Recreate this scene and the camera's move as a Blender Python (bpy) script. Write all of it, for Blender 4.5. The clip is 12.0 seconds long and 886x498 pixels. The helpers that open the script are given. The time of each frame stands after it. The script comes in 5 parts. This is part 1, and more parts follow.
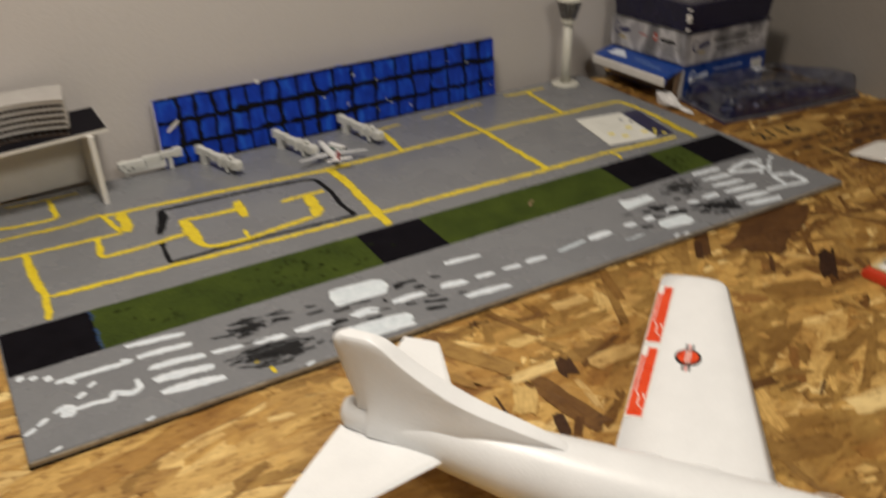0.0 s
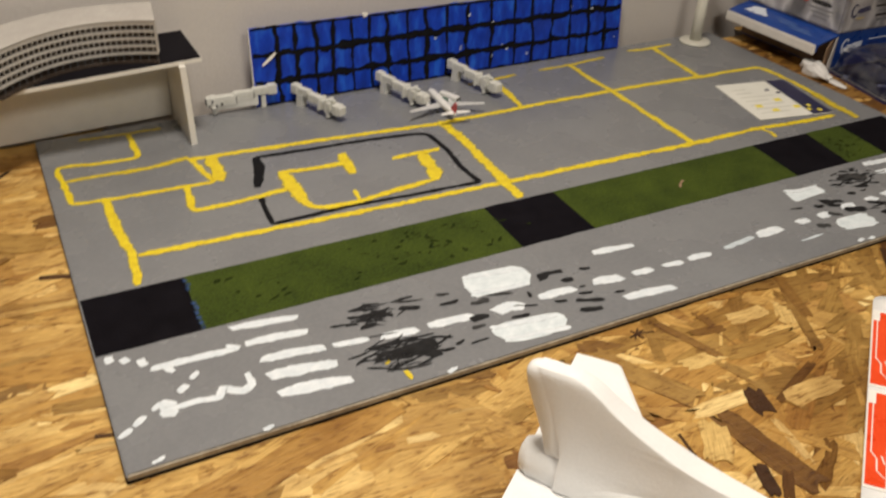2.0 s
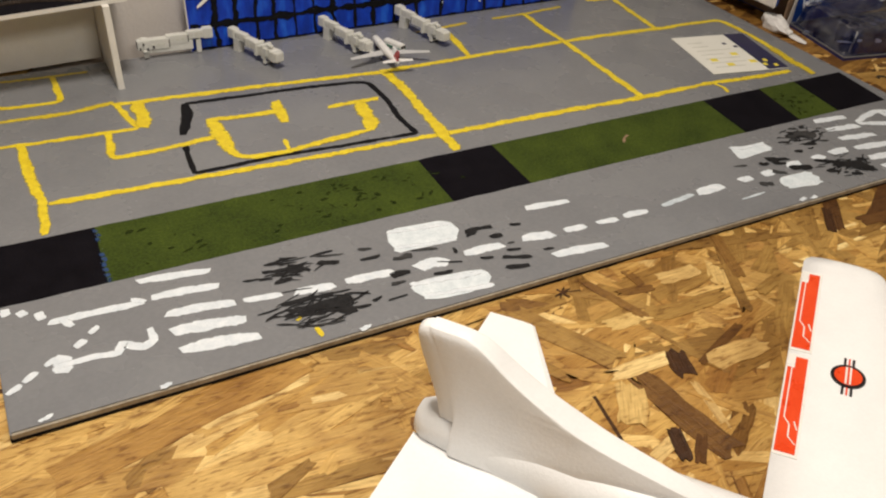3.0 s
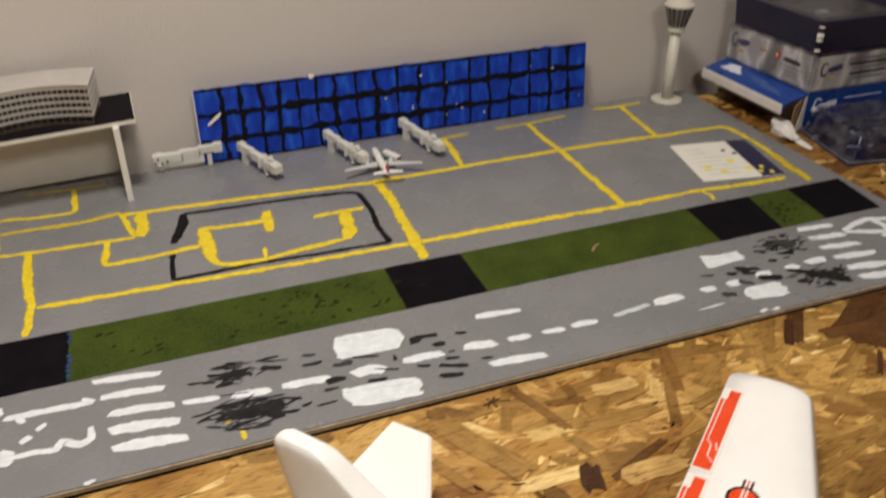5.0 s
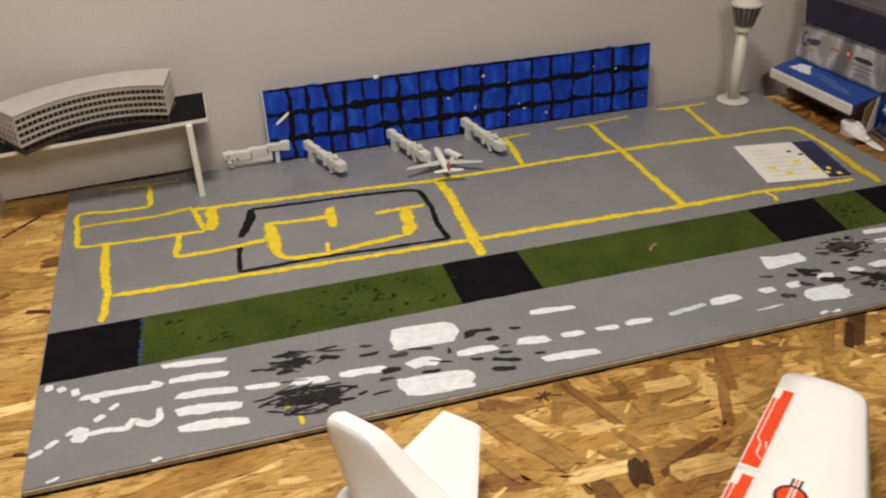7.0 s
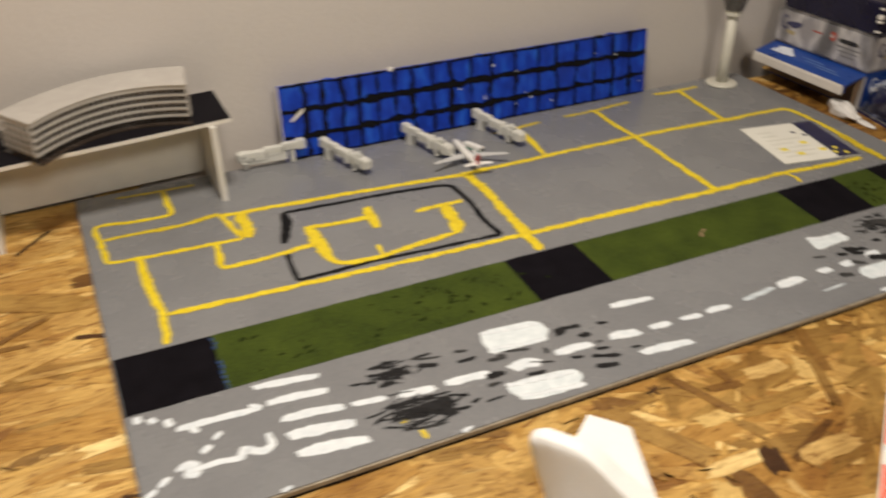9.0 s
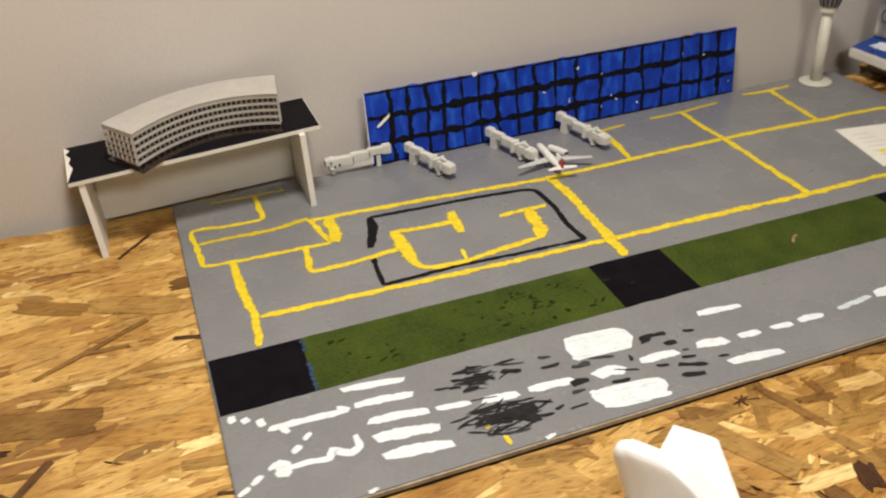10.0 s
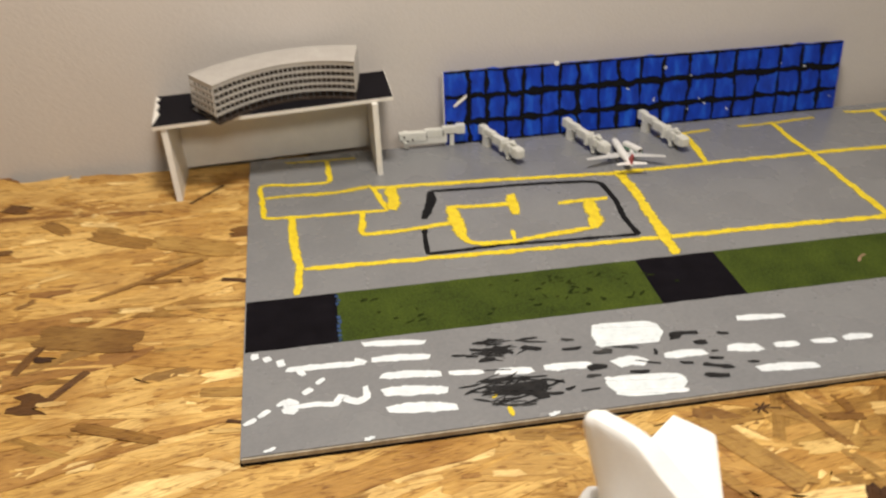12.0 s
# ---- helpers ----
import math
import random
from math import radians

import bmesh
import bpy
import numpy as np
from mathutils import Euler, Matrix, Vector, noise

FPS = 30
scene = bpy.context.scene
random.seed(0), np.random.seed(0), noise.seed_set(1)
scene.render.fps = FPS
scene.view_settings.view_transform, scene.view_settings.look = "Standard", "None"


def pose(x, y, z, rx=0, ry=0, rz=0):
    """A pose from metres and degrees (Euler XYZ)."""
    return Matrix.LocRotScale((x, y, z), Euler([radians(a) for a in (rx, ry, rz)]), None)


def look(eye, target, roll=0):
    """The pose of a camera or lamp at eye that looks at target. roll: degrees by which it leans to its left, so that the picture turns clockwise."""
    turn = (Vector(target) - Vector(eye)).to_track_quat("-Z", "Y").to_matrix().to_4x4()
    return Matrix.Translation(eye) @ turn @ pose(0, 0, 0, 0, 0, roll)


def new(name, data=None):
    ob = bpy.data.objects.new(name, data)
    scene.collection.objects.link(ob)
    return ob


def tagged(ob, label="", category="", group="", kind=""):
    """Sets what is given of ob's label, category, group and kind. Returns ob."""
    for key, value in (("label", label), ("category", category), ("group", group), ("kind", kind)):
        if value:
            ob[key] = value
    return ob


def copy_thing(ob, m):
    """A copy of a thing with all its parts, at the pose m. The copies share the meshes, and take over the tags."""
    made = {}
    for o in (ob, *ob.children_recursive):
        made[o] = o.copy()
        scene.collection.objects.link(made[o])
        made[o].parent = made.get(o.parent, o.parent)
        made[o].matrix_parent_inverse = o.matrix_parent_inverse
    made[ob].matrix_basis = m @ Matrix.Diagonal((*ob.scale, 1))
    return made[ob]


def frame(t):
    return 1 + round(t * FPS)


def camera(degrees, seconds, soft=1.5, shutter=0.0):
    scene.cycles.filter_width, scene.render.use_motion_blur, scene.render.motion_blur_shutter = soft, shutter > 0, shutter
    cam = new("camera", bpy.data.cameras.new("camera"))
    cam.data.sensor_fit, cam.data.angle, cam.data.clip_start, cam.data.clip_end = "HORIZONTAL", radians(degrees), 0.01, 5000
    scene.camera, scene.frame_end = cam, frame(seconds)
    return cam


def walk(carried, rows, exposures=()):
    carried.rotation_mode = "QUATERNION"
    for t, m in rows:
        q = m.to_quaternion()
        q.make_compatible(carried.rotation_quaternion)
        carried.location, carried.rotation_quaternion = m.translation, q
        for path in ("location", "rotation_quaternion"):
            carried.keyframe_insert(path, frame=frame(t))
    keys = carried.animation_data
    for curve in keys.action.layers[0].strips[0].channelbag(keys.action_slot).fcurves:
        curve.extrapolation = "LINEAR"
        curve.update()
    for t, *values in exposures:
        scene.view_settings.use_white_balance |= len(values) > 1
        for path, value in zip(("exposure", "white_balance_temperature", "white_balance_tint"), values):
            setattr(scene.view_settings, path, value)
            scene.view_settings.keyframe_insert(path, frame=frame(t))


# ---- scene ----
cam = camera(55.0, 12.0, soft=2.1, shutter=0.9)
PATH = [
    (0, (0.025, -0.693, 0.535), (0.923, 0.821, -0.415), -1.1),
    (0.5, (0.051, -0.67, 0.516), (0.965, 0.782, -0.512), -2.4),
    (1, (0.043, -0.592, 0.519), (1.009, 0.823, -0.514), 0.3),
    (1.5, (-0.003, -0.514, 0.507), (0.924, 0.937, -0.512), 3.1),
    (2, (-0.014, -0.487, 0.499), (0.807, 0.985, -0.579), 2.9),
    (2.5, (0.036, -0.497, 0.491), (0.832, 0.939, -0.651), 3.9),
    (2.7, (0.045, -0.492, 0.485), (0.881, 0.904, -0.678), 4.8),
    (4.3, (0.095, -0.518, 0.499), (0.807, 0.96, -0.645), 0.6),
    (4.5, (0.129, -0.535, 0.509), (0.808, 0.982, -0.603), 0.4),
    (5, (0.186, -0.578, 0.527), (0.837, 1.03, -0.468), 0.5),
    (5.5, (0.221, -0.615, 0.521), (0.807, 1.049, -0.42), -1.5),
    (6, (0.244, -0.63, 0.521), (0.904, 0.978, -0.468), -1.8),
    (6.1, (0.242, -0.629, 0.522), (0.901, 0.973, -0.479), -1.7),
    (6.5, (0.226, -0.618, 0.532), (0.822, 1.002, -0.477), -1.8),
    (7, (0.192, -0.601, 0.53), (0.692, 1.064, -0.459), -1.3),
    (7.2, (0.186, -0.591, 0.529), (0.694, 1.058, -0.482), -1.1),
    (8.8, (0.047, -0.501, 0.534), (0.796, 1.041, -0.496), -0.1),
    (9, (0.01, -0.499, 0.537), (0.75, 1.05, -0.491), 0.3),
    (9.5, (-0.044, -0.497, 0.541), (0.643, 1.095, -0.458), 1.2),
    (10, (0.007, -0.501, 0.549), (0.568, 1.119, -0.479), -2.8),
    (10.5, (0.097, -0.541, 0.548), (0.502, 1.15, -0.441), -3.6),
    (11, (0.129, -0.606, 0.548), (0.276, 1.171, -0.359), -1.1),
    (11.5, (0.14, -0.597, 0.537), (0.284, 1.157, -0.413), -2.4),
    (12, (0.079, -0.551, 0.52), (0.377, 1.15, -0.488), -0.8),
]
walk(cam, [(t, look(eye, target, roll)) for t, eye, target, roll in PATH],
     exposures=[(0.0, -0.48, 6500, 10), (0.5, -0.60, 6350, 10), (1.0, -0.84, 6350, 10), (1.5, -0.5, 6550, 10), (2.0, -0.18, 6700, 10), (2.5, -0.16, 6650, 11),
                (4.5, -0.37, 6600, 10), (5.0, -0.26, 6600, 12), (5.5, -0.12, 6600, 11), (6.0, -0.22, 6600, 11), (6.5, -0.28, 6600, 11), (7.0, -0.21, 6600, 11),
                (9.0, -0.1, 6850, 11), (9.5, 0.03, 6850, 12), (10.0, 0.07, 6600, 10), (11.0, 0.18, 6700, 11), (11.5, 0.08, 6600, 11), (12.0, 0.08, 6600, 10)])

# ---- world and lamps ----
world = bpy.data.worlds.new("room_dark")
world.use_nodes = True
world.node_tree.nodes["Background"].inputs[0].default_value = (0.9, 0.8, 0.7, 1)
world.node_tree.nodes["Background"].inputs[1].default_value = 0.02
scene.world = world


def area_lamp(name, eye, target, size, power, colour):
    data = bpy.data.lights.new(name, "AREA")
    data.shape, data.size, data.energy, data.color = "DISK", size, power, colour
    ob = new(name, data)
    ob.matrix_world = look(eye, target)
    return ob


area_lamp("ceiling_lamp_main", (0.20, 0.03, 1.52), (0.20, 0.03, 0), 0.3, 23.0, (1.0, 0.915, 0.80))
area_lamp("ceiling_lamp_behind", (0.38, -1.5, 1.52), (0.35, -0.3, 0), 0.6, 23.5, (1.0, 0.925, 0.81))

# ---- materials ----


def shader(name, rough=0.6, metal=0.0, spec=0.5, coat=0.0):
    m = bpy.data.materials.new(name)
    m.use_nodes = True
    t = m.node_tree
    b = t.nodes["Principled BSDF"]
    b.inputs["Roughness"].default_value, b.inputs["Metallic"].default_value = rough, metal
    b.inputs["Specular IOR Level"].default_value, b.inputs["Coat Weight"].default_value = spec, coat
    return m, t, b


def ramp(t, source, stops):
    r = t.nodes.new("ShaderNodeValToRGB")
    els = r.color_ramp.elements
    while len(els) < len(stops):
        els.new(0.5)
    for e, (p, c) in zip(els, stops):
        e.position, e.color = p, (*c, 1)
    t.links.new(source, r.inputs[0])
    return r.outputs[0]


def grain(t, scale, detail=4.0, coords="Object", stretch=(1, 1, 1)):
    co = t.nodes.new("ShaderNodeTexCoord")
    mp = t.nodes.new("ShaderNodeMapping")
    mp.inputs["Scale"].default_value = stretch
    n = t.nodes.new("ShaderNodeTexNoise")
    n.inputs["Scale"].default_value, n.inputs["Detail"].default_value = scale, detail
    t.links.new(co.outputs[coords], mp.inputs[0])
    t.links.new(mp.outputs[0], n.inputs["Vector"])
    return n.outputs["Fac"]


def mixed(t, fac, a, b, mode="MIX"):
    m = t.nodes.new("ShaderNodeMix")
    m.data_type, m.blend_type = "RGBA", mode
    for socket, value in ((m.inputs[0], fac), (m.inputs[6], a), (m.inputs[7], b)):
        if hasattr(value, "is_output"):
            t.links.new(value, socket)
        else:
            socket.default_value = (*value, 1) if isinstance(value, tuple) else value
    return m.outputs[2]


def bump(t, b, height, strength=0.3, distance=0.001):
    n = t.nodes.new("ShaderNodeBump")
    n.inputs["Strength"].default_value, n.inputs["Distance"].default_value = strength, distance
    t.links.new(height, n.inputs["Height"])
    t.links.new(n.outputs[0], b.inputs["Normal"])


def plain(name, dark, light, rough=0.6, scale=60.0, fine=400.0, relief=0.15, metal=0.0, spec=0.5, coat=0.0, depth=0.0006):
    """A surface that varies between two shades at two scales, with a fine relief."""
    m, t, b = shader(name, rough, metal, spec, coat)
    big, small = grain(t, scale), grain(t, fine, 3.0)
    colour = mixed(t, 0.35, ramp(t, big, [(0.3, dark), (0.7, light)]), ramp(t, small, [(0.35, dark), (0.65, light)]))
    t.links.new(colour, b.inputs["Base Color"])
    r = t.nodes.new("ShaderNodeMapRange")
    r.inputs["To Min"].default_value, r.inputs["To Max"].default_value = max(rough - 0.1, 0.02), min(rough + 0.1, 1)
    t.links.new(big, r.inputs["Value"])
    t.links.new(r.outputs[0], b.inputs["Roughness"])
    bump(t, b, small, relief, depth)
    return m


def paint(name, dark, light, rough, spec=0.5, worn=0.0, body=2.0):
    """Brushed paint whose stroke edges and thin spots let the ground show through; v runs across a stroke."""
    m = plain(name, dark, light, rough, 110.0, 500.0, 0.4, spec=spec)
    t = m.node_tree
    b = t.nodes["Principled BSDF"]
    co = t.nodes.new("ShaderNodeTexCoord")
    split = t.nodes.new("ShaderNodeSeparateXYZ")
    t.links.new(co.outputs["UV"], split.inputs[0])

    def calc(op, a, c=None):
        n = t.nodes.new("ShaderNodeMath")
        n.operation = op
        for socket, value in zip(n.inputs, (a, c)):
            if value is None:
                continue
            if hasattr(value, "is_output"):
                t.links.new(value, socket)
            else:
                socket.default_value = value
        return n.outputs[0]

    middle = calc("SUBTRACT", 1.0, calc("ABSOLUTE", calc("SUBTRACT", calc("MULTIPLY", split.outputs["Y"], 2.0), 1.0)))
    patchy = calc("SUBTRACT", calc("ADD", calc("MULTIPLY", grain(t, 200.0, 4.0), 1.3), calc("MULTIPLY", grain(t, 60.0, 3.0), 1.7)), 1.5 + worn)
    cover = calc("ADD", calc("MULTIPLY", middle, body), patchy)
    r = t.nodes.new("ShaderNodeMapRange")
    r.inputs["From Min"].default_value, r.inputs["From Max"].default_value = 0.18, 0.62
    t.links.new(cover, r.inputs["Value"])
    t.links.new(r.outputs[0], b.inputs["Alpha"])
    return m


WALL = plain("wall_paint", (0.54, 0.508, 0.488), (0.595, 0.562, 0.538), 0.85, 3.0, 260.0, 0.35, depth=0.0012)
# darker than the back wall: the corner's weak light is put into this colour
DIMWALL = plain("dim_wall_colour", (0.23, 0.208, 0.185), (0.275, 0.25, 0.22), 0.85, 3.0, 260.0, 0.3)
CEILING = plain("ceiling_paint", (0.46, 0.44, 0.41), (0.52, 0.50, 0.47), 0.9, 3.0, 90.0, 0.3)
CONCRETE = plain("floor_concrete", (0.2, 0.19, 0.18), (0.28, 0.27, 0.25), 0.8, 4.0, 60.0, 0.3)
GREY = plain("grey_paint", (0.172, 0.178, 0.193), (0.216, 0.222, 0.236), 0.27, 14.0, 240.0, 0.10, depth=0.0004)
YELLOWTHIN = paint("thin_yellow_paint", (0.50, 0.37, 0.012), (0.70, 0.55, 0.03), 0.45, worn=0.55)
YELLOW = paint("yellow_paint", (0.60, 0.43, 0.008), (0.86, 0.70, 0.03), 0.45, worn=0.30)
BLACKLINE = paint("black_marker", (0.003, 0.003, 0.004), (0.010, 0.010, 0.012), 0.6, 0.1)
BLACKSQ = plain("black_paint", (0.0025, 0.002, 0.0035), (0.008, 0.007, 0.010), 0.8, 50.0, 500.0, 0.4, spec=0.06)
SKID = paint("black_scuff_paint", (0.005, 0.005, 0.006), (0.020, 0.020, 0.022), 0.6, 0.2, 0.25, 3.4)
SKIDTHIN = paint("thin_scuff_paint", (0.02, 0.02, 0.021), (0.06, 0.06, 0.062), 0.6, 0.2, 0.35, 2.8)
WHITEPAINT = paint("white_paint", (0.60, 0.665, 0.73), (0.81, 0.855, 0.905), 0.4, worn=0.0, body=2.5)
WHITETHICK = paint("thick_white_paint", (0.56, 0.64, 0.695), (0.82, 0.88, 0.93), 0.4, worn=1.75, body=3.0)
WHITETHIN = paint("thin_white_paint", (0.42, 0.48, 0.53), (0.66, 0.73, 0.79), 0.45, worn=0.55, body=2.2)
BLUEDOT = paint("blue_paint_dabs", (0.003, 0.022, 0.09), (0.008, 0.055, 0.19), 0.5, worn=1.6)
MOSS = paint("moss_paint", (0.010, 0.017, 0.003), (0.026, 0.038, 0.006), 0.9, 0.1, 0.9)
FOAM = plain("white_foam", (0.84, 0.85, 0.86), (0.91, 0.92, 0.93), 0.34, 30.0, 420.0, 0.32, depth=0.0007)
CARD = plain("white_foam_board", (0.70, 0.68, 0.64), (0.78, 0.76, 0.72), 0.6, 40.0, 500.0, 0.2)
BLACKCARD = plain("black_card", (0.006, 0.005, 0.007), (0.012, 0.011, 0.014), 0.8, 40.0, 600.0, 0.3, spec=0.06)
EDGE = plain("raw_board_edge", (0.22, 0.18, 0.13), (0.42, 0.37, 0.29), 0.6, 60.0, 300.0, 0.4)
DARK = plain("dark_shade_and_print", (0.005, 0.005, 0.008), (0.012, 0.011, 0.012), 0.8, 60.0, 300.0, spec=0.1)
RED = plain("orange_red_decal", (0.72, 0.055, 0.012), (0.82, 0.085, 0.02), 0.3, 60.0, 500.0, 0.05)
DECALBLACK = plain("black_decal", (0.012, 0.010, 0.012), (0.02, 0.016, 0.018), 0.3, 60.0, 500.0, 0.05)
DECALWHITE = plain("white_decal_and_glints", (0.8, 0.78, 0.75), (0.86, 0.84, 0.8), 0.3, 60.0, 500.0, 0.05)
BRIDGE = plain("bridge_plastic", (0.58, 0.59, 0.56), (0.70, 0.70, 0.67), 0.45, 80.0, 500.0, 0.1)
BRIDGEDARK = plain("bridge_dark_parts", (0.03, 0.03, 0.035), (0.06, 0.06, 0.06), 0.5, 80.0, 500.0, 0.1)
JET = plain("airliner_white", (0.74, 0.74, 0.73), (0.8, 0.8, 0.79), 0.3, 80.0, 500.0, 0.05)
WINGGREY = plain("airliner_grey", (0.45, 0.46, 0.47), (0.54, 0.55, 0.56), 0.35, 80.0, 500.0, 0.05)
TAILRED = plain("airliner_red", (0.4, 0.012, 0.014), (0.52, 0.03, 0.02), 0.35, 80.0, 500.0, 0.05)
BUSGREEN = plain("bus_green", (0.02, 0.16, 0.11), (0.03, 0.22, 0.15), 0.35, 80.0, 500.0, 0.05)
TERMINAL = plain("terminal_plastic", (0.40, 0.38, 0.36), (0.49, 0.47, 0.445), 0.2, 40.0, 300.0, 0.12)
WINDOWS = plain("terminal_window_dark", (0.028, 0.020, 0.016), (0.058, 0.044, 0.036), 0.25, 80.0, 500.0, 0.05)
TOWER = plain("tower_plastic", (0.55, 0.54, 0.48), (0.63, 0.62, 0.55), 0.4, 60.0, 500.0, 0.1)
TOWERGLASS = plain("tower_cab_dark", (0.035, 0.03, 0.028), (0.09, 0.08, 0.07), 0.2, 60.0, 500.0, 0.05)
BOXBLUE = plain("blue_printed_card", (0.007, 0.040, 0.23), (0.012, 0.065, 0.32), 0.3, 30.0, 400.0, 0.1)
BOXWHITE = plain("white_card_edge", (0.66, 0.63, 0.6), (0.75, 0.72, 0.68), 0.6, 40.0, 400.0, 0.2)
BOXBROWN = plain("brown_card_inside", (0.22, 0.14, 0.08), (0.32, 0.21, 0.13), 0.8, 40.0, 400.0, 0.2)
NAVY = plain("navy_gloss_card", (0.008, 0.007, 0.024), (0.014, 0.013, 0.042), 0.22, 30.0, 400.0, 0.05)
NAVYCARD = plain("navy_backing_card", (0.009, 0.014, 0.085), (0.018, 0.028, 0.15), 0.3, 30.0, 200.0, 0.1)
PAPER = plain("printed_paper", (0.72, 0.72, 0.67), (0.78, 0.78, 0.73), 0.55, 40.0, 500.0, 0.1)
PRINT = plain("faint_print", (0.52, 0.52, 0.47), (0.66, 0.66, 0.60), 0.6, 40.0, 500.0, 0.05)
PAPERNAVY = plain("navy_print", (0.012, 0.012, 0.05), (0.02, 0.02, 0.075), 0.35, 40.0, 500.0, 0.05)
PRINTYELLOW = plain("yellow_print", (0.75, 0.62, 0.05), (0.85, 0.72, 0.1), 0.5, 60.0, 500.0, 0.05)
TISSUE = plain("crumpled_wrap", (0.66, 0.65, 0.64), (0.8, 0.79, 0.78), 0.5, 60.0, 400.0, 0.3)
INK = plain("stamp_ink", (0.010, 0.007, 0.004), (0.045, 0.026, 0.012), 0.7, 200.0, 800.0, 0.2)
RUST = plain("red_lid", (0.5, 0.03, 0.012), (0.62, 0.06, 0.02), 0.35, 40.0, 400.0, 0.1)
CREAM = plain("cream_lid", (0.55, 0.45, 0.24), (0.66, 0.56, 0.32), 0.5, 40.0, 400.0, 0.1)
STEEL = plain("grey_metal", (0.25, 0.26, 0.28), (0.36, 0.37, 0.38), 0.35, 40.0, 400.0, 0.1, metal=0.6)
PALEBLUE = plain("pale_blue_print", (0.10, 0.18, 0.42), (0.16, 0.26, 0.52), 0.35, 60.0, 400.0, 0.05)
LOGO = plain("pale_print_and_glints", (0.62, 0.68, 0.8), (0.74, 0.78, 0.86), 0.35, 60.0, 400.0, 0.05)


def grass_material():
    m, t, b = shader("green_flock_paint", 0.85, spec=0.2)
    big, small = grain(t, 22.0, 6.0), grain(t, 420.0, 4.0)
    colour = mixed(t, 0.45, ramp(t, big, [(0.3, (0.020, 0.035, 0.003)), (0.7, (0.058, 0.086, 0.009))]), ramp(t, small, [(0.3, (0.010, 0.018, 0.002)), (0.7, (0.074, 0.108, 0.012))]))
    t.links.new(colour, b.inputs["Base Color"])
    bump(t, b, small, 0.8, 0.0015)
    return m


def blue_material():
    m, t, b = shader("blue_gloss_paint", 0.36, spec=0.35, coat=0.08)
    big, small = grain(t, 40.0, 6.0, stretch=(1.6, 1, 0.6)), grain(t, 200.0, 5.0, stretch=(2.5, 1, 0.4))
    colour = mixed(t, 0.4, ramp(t, big, [(0.3, (0.0012, 0.012, 0.17)), (0.52, (0.003, 0.042, 0.48)), (0.74, (0.025, 0.19, 0.85))]), ramp(t, small, [(0.3, (0.002, 0.022, 0.28)), (0.75, (0.006, 0.075, 0.60))]))
    t.links.new(colour, b.inputs["Base Color"])
    bump(t, b, big, 0.5, 0.002)
    return m


def strand_material(name, stops):
    m, t, b = shader(name, 0.5, spec=0.35)
    geo = t.nodes.new("ShaderNodeNewGeometry")
    tone = ramp(t, geo.outputs["Random Per Island"], stops)
    fibre = grain(t, 2.2, 6.0, "UV", (4, 60, 1))
    cloud = grain(t, 1.6, 5.0, "UV", (3, 8, 1))
    stain = grain(t, 11.0, 5.0)
    colour = mixed(t, 0.7, tone, ramp(t, fibre, [(0.30, (0.58, 0.48, 0.36)), (0.45, (0.94, 0.91, 0.87)), (0.68, (1.14, 1.14, 1.14))]), "MULTIPLY")
    colour = mixed(t, 0.55, colour, ramp(t, cloud, [(0.28, (0.50, 0.38, 0.26)), (0.45, (0.92, 0.9, 0.88)), (0.75, (1.15, 1.18, 1.22))]), "MULTIPLY")
    colour = mixed(t, 0.7, colour, ramp(t, stain, [(0.32, (0.62, 0.50, 0.36)), (0.5, (0.97, 0.96, 0.95)), (0.68, (1.12, 1.14, 1.18))]), "MULTIPLY")
    speck = grain(t, 170.0, 6.0, stretch=(0.5, 1.5, 1))
    colour = mixed(t, 0.85, colour, ramp(t, speck, [(0.31, (0.46, 0.35, 0.24)), (0.42, (0.94, 0.92, 0.89)), (0.60, (1.06, 1.07, 1.08)), (0.72, (1.2, 1.22, 1.25))]), "MULTIPLY")
    # uneven dark rims paint the shadow between overlapping strands into the colour
    rim = t.nodes.new("ShaderNodeUVMap")
    rim.uv_map = "Rim"
    split = t.nodes.new("ShaderNodeSeparateXYZ")
    t.links.new(rim.outputs[0], split.inputs[0])
    edge_shade = t.nodes.new("ShaderNodeMath")
    edge_shade.operation = "MULTIPLY"
    t.links.new(split.outputs[0], edge_shade.inputs[0])
    t.links.new(ramp(t, grain(t, 38.0, 4.0), [(0.46, (0, 0, 0)), (0.66, (1, 1, 1))]), edge_shade.inputs[1])
    colour = mixed(t, 1.0, colour, ramp(t, edge_shade.outputs[0], [(0.0, (1, 1, 1)), (0.45, (0.90, 0.85, 0.79)), (1.0, (0.36, 0.25, 0.15))]), "MULTIPLY")
    t.links.new(colour, b.inputs["Base Color"])
    bump(t, b, mixed(t, 0.5, fibre, speck), 1.0, 0.0034)
    return m


